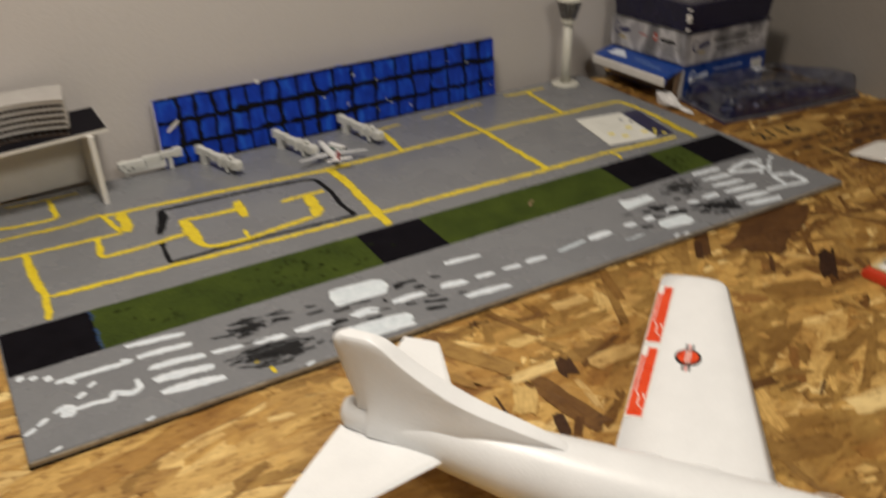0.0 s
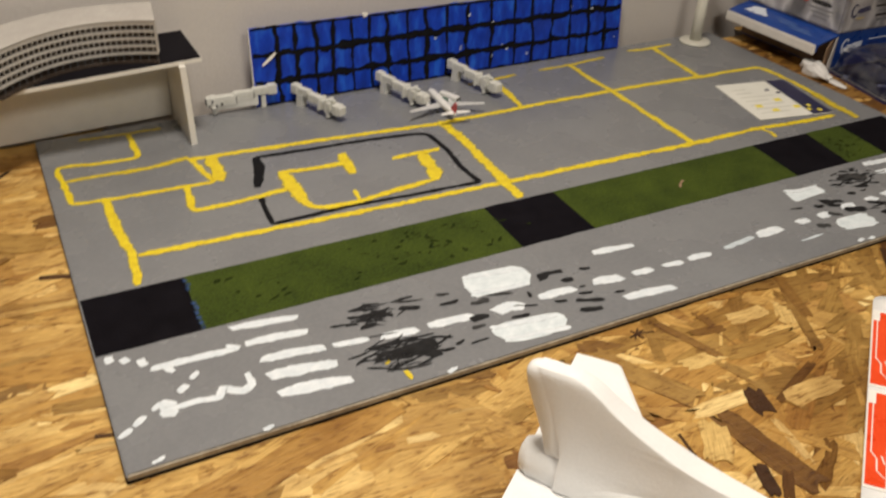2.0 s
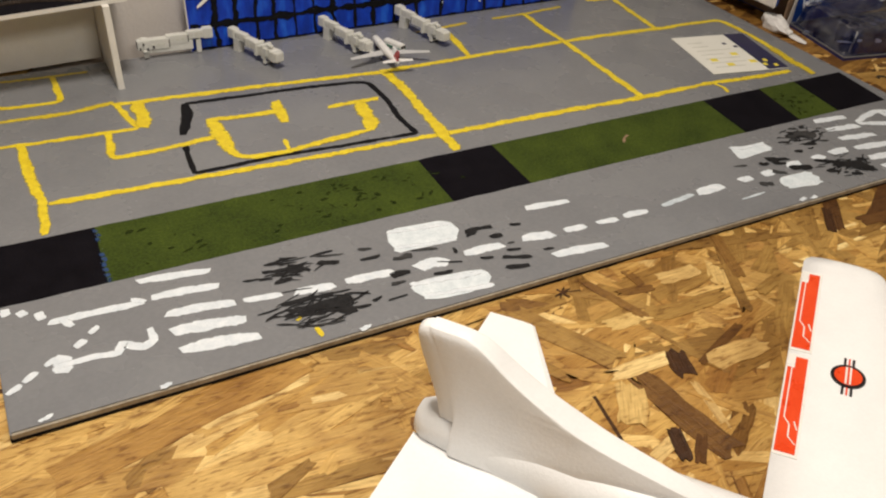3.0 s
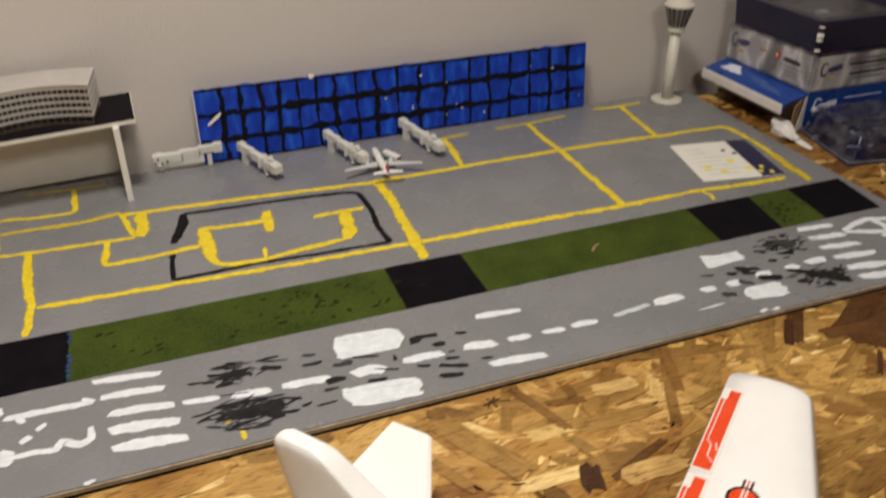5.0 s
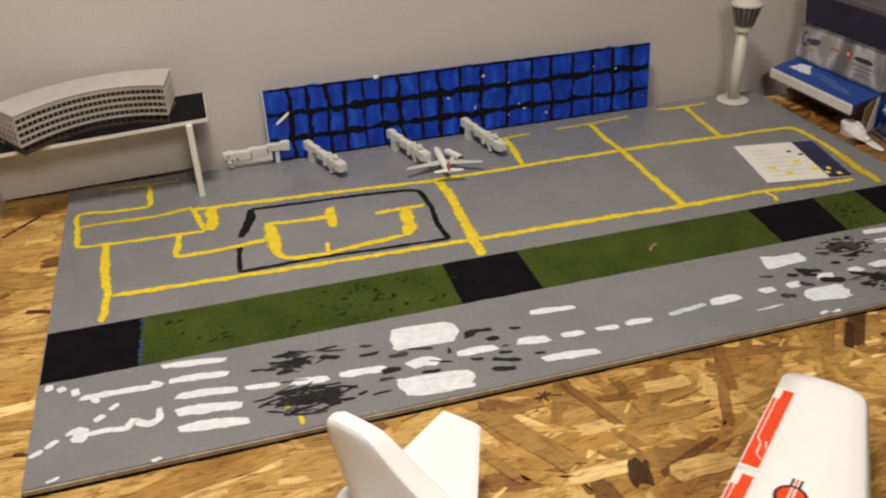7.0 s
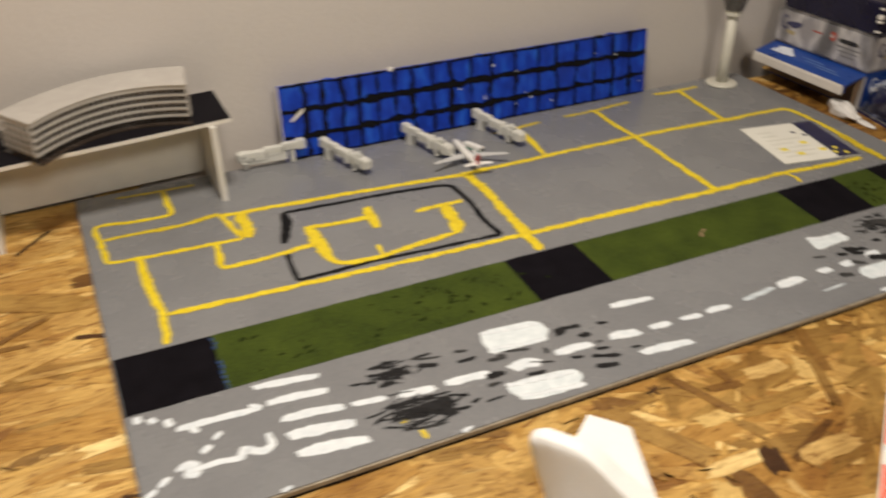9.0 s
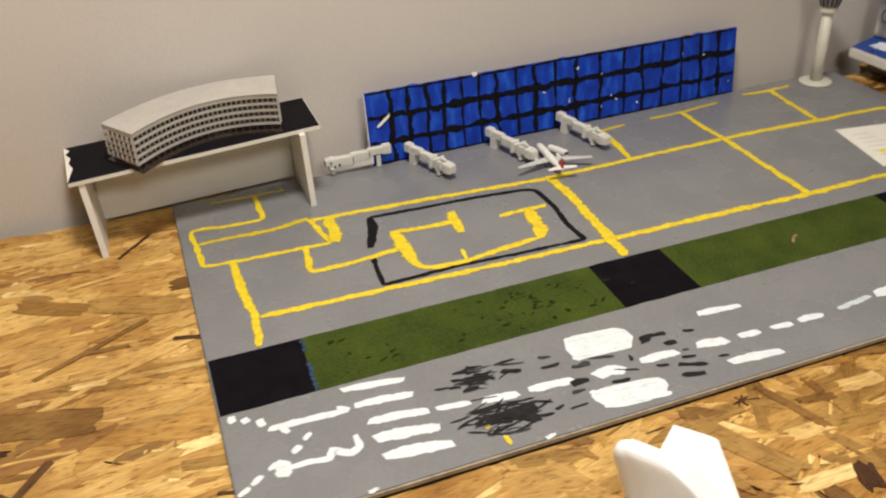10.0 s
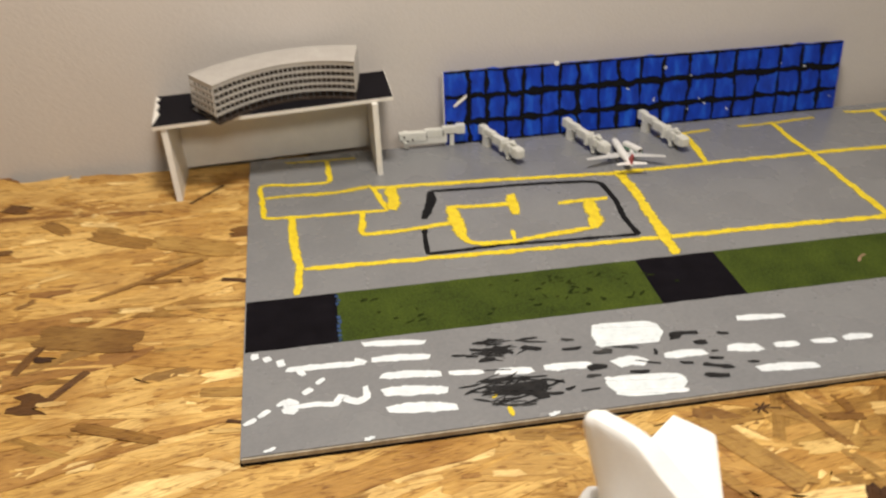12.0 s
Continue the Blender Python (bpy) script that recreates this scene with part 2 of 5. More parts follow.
def clear_material(name, tint, haze):
    m, t, b = shader(name, 0.08)
    out = t.nodes["Material Output"]
    glass = t.nodes.new("ShaderNodeBsdfTransparent")
    glass.inputs[0].default_value = (*tint, 1)
    gloss = t.nodes.new("ShaderNodeBsdfGlossy")
    gloss.inputs["Roughness"].default_value = 0.12
    fres = t.nodes.new("ShaderNodeLayerWeight")
    fres.inputs[0].default_value = 0.2
    mix = t.nodes.new("ShaderNodeMixShader")
    t.links.new(fres.outputs["Facing"], mix.inputs[0])
    t.links.new(glass.outputs[0], mix.inputs[1])
    t.links.new(gloss.outputs[0], mix.inputs[2])
    n = t.nodes.new("ShaderNodeBump")
    n.inputs["Strength"].default_value, n.inputs["Distance"].default_value = 0.7, 0.003
    t.links.new(grain(t, 60.0, 4.0), n.inputs["Height"])
    t.links.new(n.outputs[0], gloss.inputs["Normal"])
    # cloudy white share that paints highlights into the plastic
    milky = t.nodes.new("ShaderNodeBsdfDiffuse")
    milky.inputs[0].default_value = (0.8, 0.82, 0.86, 1)
    cloud = t.nodes.new("ShaderNodeMapRange")
    cloud.inputs["From Min"].default_value, cloud.inputs["From Max"].default_value, cloud.inputs["To Max"].default_value = 0.45, 0.8, haze
    t.links.new(grain(t, 55.0, 5.0), cloud.inputs["Value"])
    both = t.nodes.new("ShaderNodeMixShader")
    t.links.new(cloud.outputs[0], both.inputs[0])
    t.links.new(mix.outputs[0], both.inputs[1])
    t.links.new(milky.outputs[0], both.inputs[2])
    t.links.new(both.outputs[0], out.inputs["Surface"])
    t.nodes.remove(b)
    return m


def foil_material():
    m, t, b = shader("silver_foil_card", 0.3, 0.35)
    # the foil's light and dark reflections are baked into its base colour
    shine_streak, fine = grain(t, 17.0, 2.0, stretch=(1, 1, 0.5)), grain(t, 200.0, 3.0)
    colour = mixed(t, 0.12, ramp(t, shine_streak, [(0.38, (0.14, 0.14, 0.16)), (0.46, (0.55, 0.54, 0.57)), (0.52, (0.96, 0.95, 0.96)), (0.62, (0.50, 0.49, 0.53))]), ramp(t, fine, [(0.3, (0.2, 0.2, 0.2)), (0.7, (0.9, 0.9, 0.9))]))
    t.links.new(colour, b.inputs["Base Color"])
    bump(t, b, shine_streak, 0.3, 0.002)
    return m


SILVER = foil_material()
GRASS, BLUE = grass_material(), blue_material()
CLEAR = clear_material("clear_plastic", (0.60, 0.64, 0.80), 0.08)
MILKY = clear_material("creased_clear_plastic", (0.9, 0.92, 0.96), 0.9)
CLEARBOX = clear_material("thin_clear_plastic", (0.97, 0.97, 0.98), 0.05)
STRAND = strand_material("osb_strand", [(0.0, (0.26, 0.122, 0.031)), (0.04, (0.40, 0.215, 0.057)), (0.14, (0.49, 0.278, 0.071)), (0.32, (0.55, 0.340, 0.103)), (0.48, (0.60, 0.365, 0.101)), (0.64, (0.62, 0.402, 0.133)), (0.78, (0.68, 0.437, 0.138)), (0.88, (0.72, 0.492, 0.176)), (0.95, (0.84, 0.60, 0.237)), (1.0, (0.90, 0.70, 0.318))])
BARK = strand_material("bark_strand", [(0.0, (0.040, 0.015, 0.005)), (0.5, (0.080, 0.033, 0.009)), (1.0, (0.14, 0.064, 0.017))])
TAN = strand_material("tan_strand", [(0.0, (0.26, 0.143, 0.036)), (0.5, (0.36, 0.211, 0.055)), (1.0, (0.47, 0.290, 0.082))])
BROWN = strand_material("brown_strand", [(0.0, (0.11, 0.048, 0.011)), (0.5, (0.21, 0.103, 0.023)), (1.0, (0.34, 0.187, 0.043))])
PALE = strand_material("pale_strand", [(0.0, (0.62, 0.42, 0.146)), (0.5, (0.72, 0.51, 0.198)), (1.0, (0.85, 0.65, 0.301))])

# ---- mesh helpers ----


def mesh_of(name, bm, material, smooth=False):
    me = bpy.data.meshes.new(name)
    bmesh.ops.recalc_face_normals(bm, faces=bm.faces)
    for f in bm.faces:
        f.smooth = smooth
    bm.to_mesh(me)
    bm.free()
    me.materials.append(material)
    return me


def thing(name, label, category, place=(0, 0, 0), turn=0.0, group="", kind=""):
    ob = tagged(new(name), label, category, group, kind)
    ob.matrix_basis = pose(*place, 0, 0, turn)
    return ob


def part(name, bm, material, parent, label="", smooth=False, kind=""):
    ob = new(name, mesh_of(name, bm, material, smooth))
    ob.parent = parent
    return tagged(ob, label, kind=kind)


def solo(name, bm, material, label, category, kind="", smooth=False):
    return tagged(new(name, mesh_of(name, bm, material, smooth)), label, category, kind=kind)


def block(x0, x1, y0, y1, z0, z1, bevel=0.0, bm=None, m=None):
    bm = bm or bmesh.new()
    made = bmesh.ops.create_cube(bm, size=1)["verts"]
    for v in made:
        v.co = Vector(((x0 + x1) / 2 + v.co.x * (x1 - x0), (y0 + y1) / 2 + v.co.y * (y1 - y0), (z0 + z1) / 2 + v.co.z * (z1 - z0)))
    if bevel:
        edges = {e for v in made for e in v.link_edges}
        made = bmesh.ops.bevel(bm, geom=list(edges), offset=bevel, segments=2, affect="EDGES")["verts"]
    if m:
        bmesh.ops.transform(bm, matrix=m, verts=list(made))
    return bm


def prism(points, z0, z1, bevel=0.0, bm=None):
    """An upright prism on a closed outline of (x, y)."""
    bm = bm or bmesh.new()
    base = bm.faces.new([bm.verts.new((x, y, z0)) for x, y in points])
    top = bmesh.ops.extrude_face_region(bm, geom=[base])["geom"]
    bmesh.ops.translate(bm, verts=[g for g in top if isinstance(g, bmesh.types.BMVert)], vec=(0, 0, z1 - z0))
    if bevel:
        edges = [e for e in bm.edges if abs(e.verts[0].co.z - e.verts[1].co.z) < 1e-6 and e.verts[0].co.z > (z0 + z1) / 2]
        bmesh.ops.bevel(bm, geom=edges, offset=bevel, segments=2, affect="EDGES")
    return bm


def loft(rings, bm=None, ends=True):
    """A skin over rings of points, each ring with as many points as the next."""
    bm = bm or bmesh.new()
    rows = [[bm.verts.new(p) for p in ring] for ring in rings]
    n = len(rows[0])
    for a, b in zip(rows, rows[1:]):
        for i in range(n):
            bm.faces.new((a[i], a[(i + 1) % n], b[(i + 1) % n], b[i]))
    if ends:
        bm.faces.new(rows[0][::-1])
        bm.faces.new(rows[-1])
    return bm


def turned(profile, n=24, centre=(0, 0), bm=None):
    """A solid of revolution about z from (radius, z)."""
    return loft([[(centre[0] + r * math.cos(2 * math.pi * i / n), centre[1] + r * math.sin(2 * math.pi * i / n), z) for i in range(n)] for r, z in profile], bm)


def smooth_line(points, step):
    """Points along a soft curve through the given ones."""
    out = []
    p = [Vector((*q[:2], 0)) for q in points]
    for i in range(len(p) - 1):
        a, b, c, d = p[max(i - 1, 0)], p[i], p[i + 1], p[min(i + 2, len(p) - 1)]
        n = max(2, int((c - b).length / step))
        for k in range(n):
            s = k / n
            soft = 0.5 * (2 * b + (c - a) * s + (2 * a - 5 * b + 4 * c - d) * s * s + (3 * b - a - 3 * c + d) * s**3)
            out.append(b.lerp(c, s).lerp(soft, 0.6))
    return out + [p[-1]]


LIFT = (0.0000025 * (k % 40) for k in range(100000))


def brush(points, width, z, rough=0.13, bm=None, taper=0.3, thick=0.00012):
    """A painted stroke: a low ribbon with uneven edges along a line of (x, y)."""
    bm = bm or bmesh.new()
    line = smooth_line(points, 0.0045)
    z += next(LIFT)
    phase = random.uniform(0, 50)
    rows = []
    n = len(line)
    for i, p in enumerate(line):
        d = (line[min(i + 1, n - 1)] - line[max(i - 1, 0)]).normalized()
        side = Vector((-d.y, d.x, 0))
        swell = 1.0 - taper * abs(2 * i / max(n - 1, 1) - 1) ** (3 if width * 8 > (line[-1] - line[0]).length else 24)
        left = width / 2 * swell * (1 + rough * 2.2 * noise.noise((phase, p.x * 60, p.y * 60)) + rough * noise.noise((phase, p.x * 300, p.y * 300)))
        right = width / 2 * swell * (1 + rough * 2.2 * noise.noise((phase + 9, p.x * 60, p.y * 60)) + rough * noise.noise((phase + 9, p.x * 300, p.y * 300)))
        push = d * (width * 0.18 * random.uniform(-1, 1)) if i in (0, n - 1) else Vector()
        a, b = p + side * left + push, p - side * right - push
        rows.append([(a.x, a.y, z - thick), (a.x, a.y, z), (b.x, b.y, z), (b.x, b.y, z - thick)])
    loft(rows, bm)
    bm.verts.index_update()
    uv = bm.loops.layers.uv.verify()
    for f in bm.faces:
        for lp in f.loops:
            lp[uv].uv = (lp.vert.index // 4 * 0.1, 0.02 if lp.vert.index % 4 < 2 else 0.98)
    return bm


def dab(x, y, w, h, z, turn=0.0, rough=0.22, bm=None, n=26, square=0.5, thick=0.00015):
    """A dab of paint: a low patch w by h metres with an uneven outline, between an ellipse and an oblong."""
    bm = bm or bmesh.new()
    phase = random.uniform(0, 90)
    z += next(LIFT)
    ring = []
    c, s = math.cos(radians(turn)), math.sin(radians(turn))
    for i in range(n):
        a = 2 * math.pi * i / n
        k = 1 - square * 0.75
        px = abs(math.cos(a)) ** k * math.copysign(1, math.cos(a))
        py = abs(math.sin(a)) ** k * math.copysign(1, math.sin(a))
        q = 1 + rough * noise.noise((phase, 1.6 * px, 1.6 * py)) + 0.5 * rough * noise.noise((phase, 6 * px, 6 * py))
        u, v = px * w / 2 * q, py * h / 2 * q
        ring.append((x + u * c - v * s, y + u * s + v * c))
    prism(ring, z - thick, z, bm=bm)
    uv = bm.loops.layers.uv.verify()
    for f in bm.faces:
        for lp in f.loops:
            lp[uv].uv = (0.5, 0.5)
    return bm


# ---- the room ----
WALL_Y, SIDE_X, FLOOR_Z, ROOF_Z = 0.652, 1.548, -0.86, 1.56
solo("floor", block(-2.2, SIDE_X + 0.12, -2.4, 0.82, FLOOR_Z - 0.1, FLOOR_Z), CONCRETE, "grey concrete workshop floor", "floor", "structure")
# out of view; its greyed colour holds back bounce light
solo("ceiling", block(-2.2, SIDE_X + 0.12, -2.4, 0.82, ROOF_Z, ROOF_Z + 0.1), CEILING, "plain unseen ceiling, greyed to cut bounce light", "ceiling", "structure")
back = block(-2.2, SIDE_X + 0.12, 0.0, 0.12, FLOOR_Z, ROOF_Z)
bmesh.ops.transform(back, matrix=Matrix.Translation((0, WALL_Y, 0)) @ Matrix.Rotation(radians(0.9), 4, "Z"), verts=back.verts[:])
solo("wall_north", back, WALL, "off-white textured wall behind the model airport", "wall", "structure")
solo("wall_east", block(SIDE_X, SIDE_X + 0.12, -2.4, 0.66, FLOOR_Z, ROOF_Z), DIMWALL, "side wall in the corner, its dim light put into a darker colour", "wall", "structure")
# west and south walls are unseen, kept dark to lower the fill
solo("wall_west", block(-2.32, -2.2, -2.4, 0.82, FLOOR_Z, ROOF_Z), DIMWALL, "plain unseen wall in a dark colour that cuts bounce light", "wall", "structure")
solo("wall_south", block(-2.2, SIDE_X + 0.12, -2.52, -2.4, FLOOR_Z, ROOF_Z), DIMWALL, "plain unseen wall in a dark colour that cuts bounce light", "wall", "structure")

# ---- the workbench of strand board ----
TX0, TX1, TY0, TY1 = -0.95, SIDE_X - 0.002, -0.575, 0.628
bench = thing("workbench", "workbench with a bare strand board top against the wall", "workbench", (0, 0, FLOOR_Z))
H0 = -FLOOR_Z
part("top_panel", block(TX0, TX1, TY0, TY1, H0 - 0.018, H0), STRAND, bench)
for lx in (TX0 + 0.05, 0.3, TX1 - 0.14):
    for ly in (TY0 + 0.03, TY1 - 0.12):
        part("leg", block(lx, lx + 0.09, ly, ly + 0.09, 0.0, H0 - 0.018, 0.003), EDGE, bench)


def strands(count, x0, x1, y0, y1, material, chosen=(), lift=0.0, seed=11):
    """Thin wood strands pressed flat over one another, as one mesh with their grain along u and their rims marked."""
    rnd = random.Random(seed)
    verts, faces, uvs, rims = [], [], [], []

    def strand(cx, cy, length, wide, turn, z):
        c, s = math.cos(turn), math.sin(turn)
        skew = [rnd.choice((0.0, 0.0, rnd.uniform(-0.5, 0.5))) * min(wide, 0.03) for _ in range(2)]
        bow, pinch = rnd.uniform(-0.10, 0.10), rnd.uniform(0.8, 1.0)
        sides = [-0.5, -0.31, -0.1, 0.12, 0.33, 0.5]

        def flank(sign, order):
            return [(k * length + sign * skew[k > 0] * 2 * abs(k), sign * 0.5 * (1 if abs(k) < 0.4 else pinch) + rnd.uniform(-0.05, 0.05) + bow * (1 - 4 * k * k)) for k in order]

        def tip(sign, order):
            return [(sign * (0.5 * length + rnd.uniform(-0.22, 0.26) * min(wide, 0.024)) - skew[sign > 0] * 2 * q, q * pinch + rnd.uniform(-0.06, 0.06)) for q in order]

        ends = flank(-1, sides) + tip(1, (-0.3, -0.12, 0.1, 0.3)) + flank(1, sides[::-1]) + tip(-1, (0.3, 0.12, -0.1, -0.3))
        if 0.0 < cx < 1.12 and max(cy + u * s + v * wide * c for u, v in ends) > 0.630:
            return
        base, off, m = len(verts), rnd.uniform(0, 40), len(ends)
        tilt_u, tilt_v = (rnd.uniform(-0.008, 0.008), rnd.uniform(-0.075, 0.075)) if z < 0.0017 else (0.0, 0.0)
        inset = min(0.30, 0.0030 / wide)
        for rim in (1.0, 0.0):
            for u, v in ends:
                if not rim:
                    u, v = u * (1 - min(0.3, 0.005 / length)), v * (1 - 2 * inset)
                v *= wide
                verts.append((cx + u * c - v * s, cy + u * s + v * c, H0 + min(max(z + tilt_u * u + tilt_v * v, 0.0001 + 0.1 * z), z + 0.0005)))
                uvs.append((off + u * 4, off + v * 4))
                rims.append(rim)
        faces.append(tuple(range(base + m, base + 2 * m)))
        for k in range(m):
            x, y, zz = verts[base + k]
            verts.append((x, y, zz - 0.0010))
            uvs.append(uvs[base + k])
            rims.append(1.0)
        for k in range(m):
            n = (k + 1) % m
            faces.append((base + k, base + n, base + m + n, base + m + k))
            faces.append((base + k, base + 2 * m + k, base + 2 * m + n, base + n))

    for i in range(count):
        length, wide = rnd.uniform(0.06, 0.19), rnd.choice((0.008, 0.016, 0.024, 0.032, 0.042, 0.054)) * rnd.uniform(0.7, 1.3)
        x, y = rnd.uniform(x0, x1), rnd.uniform(y0, y1)
        length *= 1.3 if x < 0.25 else 1.0
        loose = 0.24 if x < 0.25 else 0.65
        strand(x, y, length, wide, rnd.gauss(0.02, loose), 0.0003 + 0.0012 * i / count)
    for k, (xa, ya, xb, yb, wide) in enumerate(chosen):
        strand((xa + xb) / 2, (ya + yb) / 2, math.hypot(xb - xa, yb - ya), wide, math.atan2(yb - ya, xb - xa), 0.0016 + lift + 0.0000007 * k)
    me = bpy.data.meshes.new("wood_strand_layer")
    me.from_pydata(verts, [], faces)
    grain_layer, rim_layer = me.uv_layers.new(name="UVMap"), me.uv_layers.new(name="Rim")
    corner = [lp.vertex_index for lp in me.loops]
    for data, values in ((grain_layer, uvs), (rim_layer, [(r, 0.0) for r in rims])):
        data.data.foreach_set("uv", [q for v in corner for q in values[v]])
    me.materials.append(material)
    ob = tagged(new("wood_strand_layer", me), "single wood strands and slivers in tan and brown" if chosen else "pressed wood strands in tan and brown", kind="stuff")
    ob.parent = bench
    return ob


strands(3300, TX0 + 0.3, TX1 - 0.05, TY0 + 0.06, TY1 - 0.03, STRAND)
pick = random.Random(3)
some = []


def scatter(count, xs, ys, lean, lengths, widths):
    for k in range(count):
        x, y, a, n = pick.uniform(*xs), pick.uniform(*ys), pick.gauss(*lean), pick.uniform(*lengths)
        some.append((x, y, x + n * math.cos(a), y + n * math.sin(a), pick.uniform(*widths)))


# tan strands, more of them towards the bench's right end to colour in its weaker light
scatter(60, (-0.45, 0.4), (-0.2, 0.6), (0.02, 0.3), (0.05, 0.16), (0.008, 0.03))
scatter(210, (0.45, 1.45), (-0.5, 0.02), (0.2, 0.7), (0.07, 0.17), (0.018, 0.048))
strands(0, 0, 0, 0, 0, TAN, some, -0.00013)
some = []
# brown strands: real dark streaks, crowded at the right to deepen its falling light
scatter(125, (0.84, 1.45), (-0.45, 0.0), (0.3, 0.8), (0.05, 0.14), (0.016, 0.044))
scatter(9, (0.4, 0.9), (-0.5, 0.0), (0.2, 0.9), (0.03, 0.10), (0.010, 0.022))
scatter(420, (1.06, 1.5), (-0.12, 0.58), (0.0, 0.3), (0.04, 0.14), (0.006, 0.028))
scatter(6, (-0.5, 0.1), (-0.2, 0.55), (0.0, 0.4), (0.02, 0.07), (0.006, 0.018))
strands(0, 0, 0, 0, 0, BROWN, some, seed=12)
some = []
scatter(54, (-0.55, 0.35), (-0.2, 0.6), (0.0, 0.4), (0.012, 0.06), (0.004, 0.013))
scatter(26, (0.35, 1.0), (-0.45, 0.0), (0.2, 0.7), (0.015, 0.06), (0.006, 0.020))
strands(0, 0, 0, 0, 0, PALE, some, 0.0000301, seed=13)
some = []
scatter(190, (1.08, 1.5), (-0.15, 0.58), (0.0, 0.15), (0.02, 0.09), (0.002, 0.008))
scatter(11, (-0.55, 0.4), (-0.3, 0.6), (0.1, 0.4), (0.01, 0.07), (0.0015, 0.006))
scatter(8, (0.4, 1.1), (-0.45, 0.0), (0.3, 0.7), (0.015, 0.05), (0.0015, 0.004))
strands(0, 0, 0, 0, 0, BARK, some, 0.0000603, seed=14)
some = []
scatter(380, (-0.6, 0.35), (-0.25, 0.61), (0.0, 0.45), (0.006, 0.030), (0.0015, 0.006))
scatter(220, (0.25, 1.2), (-0.5, 0.0), (0.2, 0.7), (0.006, 0.030), (0.0015, 0.006))
strands(0, 0, 0, 0, 0, STRAND, some, 0.0000405, seed=19)
# the strands that stand out one by one
strands(0, 0, 0, 0, 0, TAN, (
    (0.406, -0.022, 0.455, -0.112, 0.026), (0.667, 0.0, 0.609, -0.107, 0.011), (0.518, -0.076, 0.605, -0.079, 0.018), (0.383, -0.069, 0.405, -0.113, 0.012), (0.639, -0.091, 0.686, -0.080, 0.013),
    (-0.119, 0.414, -0.015, 0.368, 0.034), (-0.208, 0.229, -0.109, 0.200, 0.040), (-0.039, 0.105, 0.022, 0.092, 0.014), (0.793, -0.150, 0.866, -0.177, 0.038), (0.571, -0.336, 0.641, -0.356, 0.027), (1.165, 0.212, 1.335, 0.196, 0.060)), 0.00070, 15)
strands(0, 0, 0, 0, 0, BROWN, (
    (0.493, -0.013, 0.515, -0.075, 0.010), (0.520, -0.143, 0.587, -0.119, 0.008), (0.512, -0.037, 0.549, -0.044, 0.010), (-0.194, 0.446, -0.118, 0.405, 0.026), (-0.169, 0.290, -0.053, 0.356, 0.007), (-0.149, 0.079, -0.074, 0.045, 0.012),
    (-0.209, 0.122, -0.182, 0.116, 0.030), (-0.018, 0.418, 0.028, 0.416, 0.026), (-0.319, 0.544, -0.288, 0.532, 0.022), (-0.221, 0.167, -0.204, 0.209, 0.010), (-0.124, 0.317, -0.074, 0.313, 0.007), (0.461, -0.133, 0.475, -0.230, 0.025), (0.666, -0.002, 0.640, -0.065, 0.013), (0.624, -0.258, 0.668, -0.266, 0.013)), 0.00074, 16)
strands(0, 0, 0, 0, 0, PALE, (
    (0.563, -0.037, 0.607, -0.038, 0.017), (0.474, -0.071, 0.506, -0.072, 0.016), (0.531, -0.147, 0.589, -0.146, 0.022), (0.442, -0.125, 0.500, -0.125, 0.016), (-0.188, 0.115, -0.162, 0.114, 0.007), (-0.134, 0.261, -0.099, 0.257, 0.010),
    (-0.087, 0.257, 0.024, 0.249, 0.009), (-0.184, 0.253, -0.162, 0.251, 0.008), (-0.028, 0.048, 0.014, 0.044, 0.006), (0.445, -0.140, 0.420, -0.175, 0.025), (0.692, -0.334, 0.757, -0.344, 0.026)), 0.00078, 17)
strands(0, 0, 0, 0, 0, BARK, (
    (0.845, 0.006, 0.803, -0.043, 0.017), (0.822, -0.010, 0.792, -0.045, 0.010), (1.000, 0.012, 0.862, -0.062, 0.052), (1.028, -0.004, 0.942, -0.052, 0.034), (0.960, -0.032, 0.880, -0.080, 0.036), (0.905, -0.052, 0.838, -0.044, 0.018), (0.942, -0.117, 0.890, -0.162, 0.021), (0.872, -0.088, 0.842, -0.118, 0.005),
    (0.508, -0.123, 0.498, -0.150, 0.019), (0.448, -0.191, 0.437, -0.219, 0.012), (0.464, -0.206, 0.444, -0.227, 0.009), (-0.028, 0.306, 0.027, 0.289, 0.007), (-0.014, 0.060, 0.010, 0.052, 0.004), (-0.206, 0.189, -0.190, 0.185, 0.009), (0.462, -0.010, 0.467, -0.024, 0.002), (0.455, -0.018, 0.474, -0.014, 0.0018), (0.458, -0.022, 0.470, -0.010, 0.0015), (0.465, -0.016, 0.482, -0.020, 0.0015)), 0.00082, 18)

# ---- the painted airport board ----
TOP = 0.0100
BX = 1.135
board = thing("airport_board", "grey painted model airport board with runway and taxiways", "model board")


def far_edge(x):
    return 0.613 + 0.026 * x


# near-black sheet added to paint the shadow gap below the board
part("gap_shade", prism([(-0.0004, -0.0006), (BX - 0.002, 0.0014), (BX + 0.01, far_edge(BX) - 0.006), (-0.0004, 0.606)], 0.0008, 0.0048), DARK, board, "near-black strip in place of the shadow under the board's edge")
part("panel", prism([(0, 0), (BX, 0.002), (BX + 0.018, far_edge(BX)), (0, 0.613)], 0.0050, TOP, 0.0012), GREY, board)
part("raw_edge", prism([(0.001, -0.0010), (BX - 0.001, 0.0010), (BX - 0.002, 0.004), (0.002, 0.004)], 0.0049, 0.0089), EDGE, board, "unpainted tan board edge")

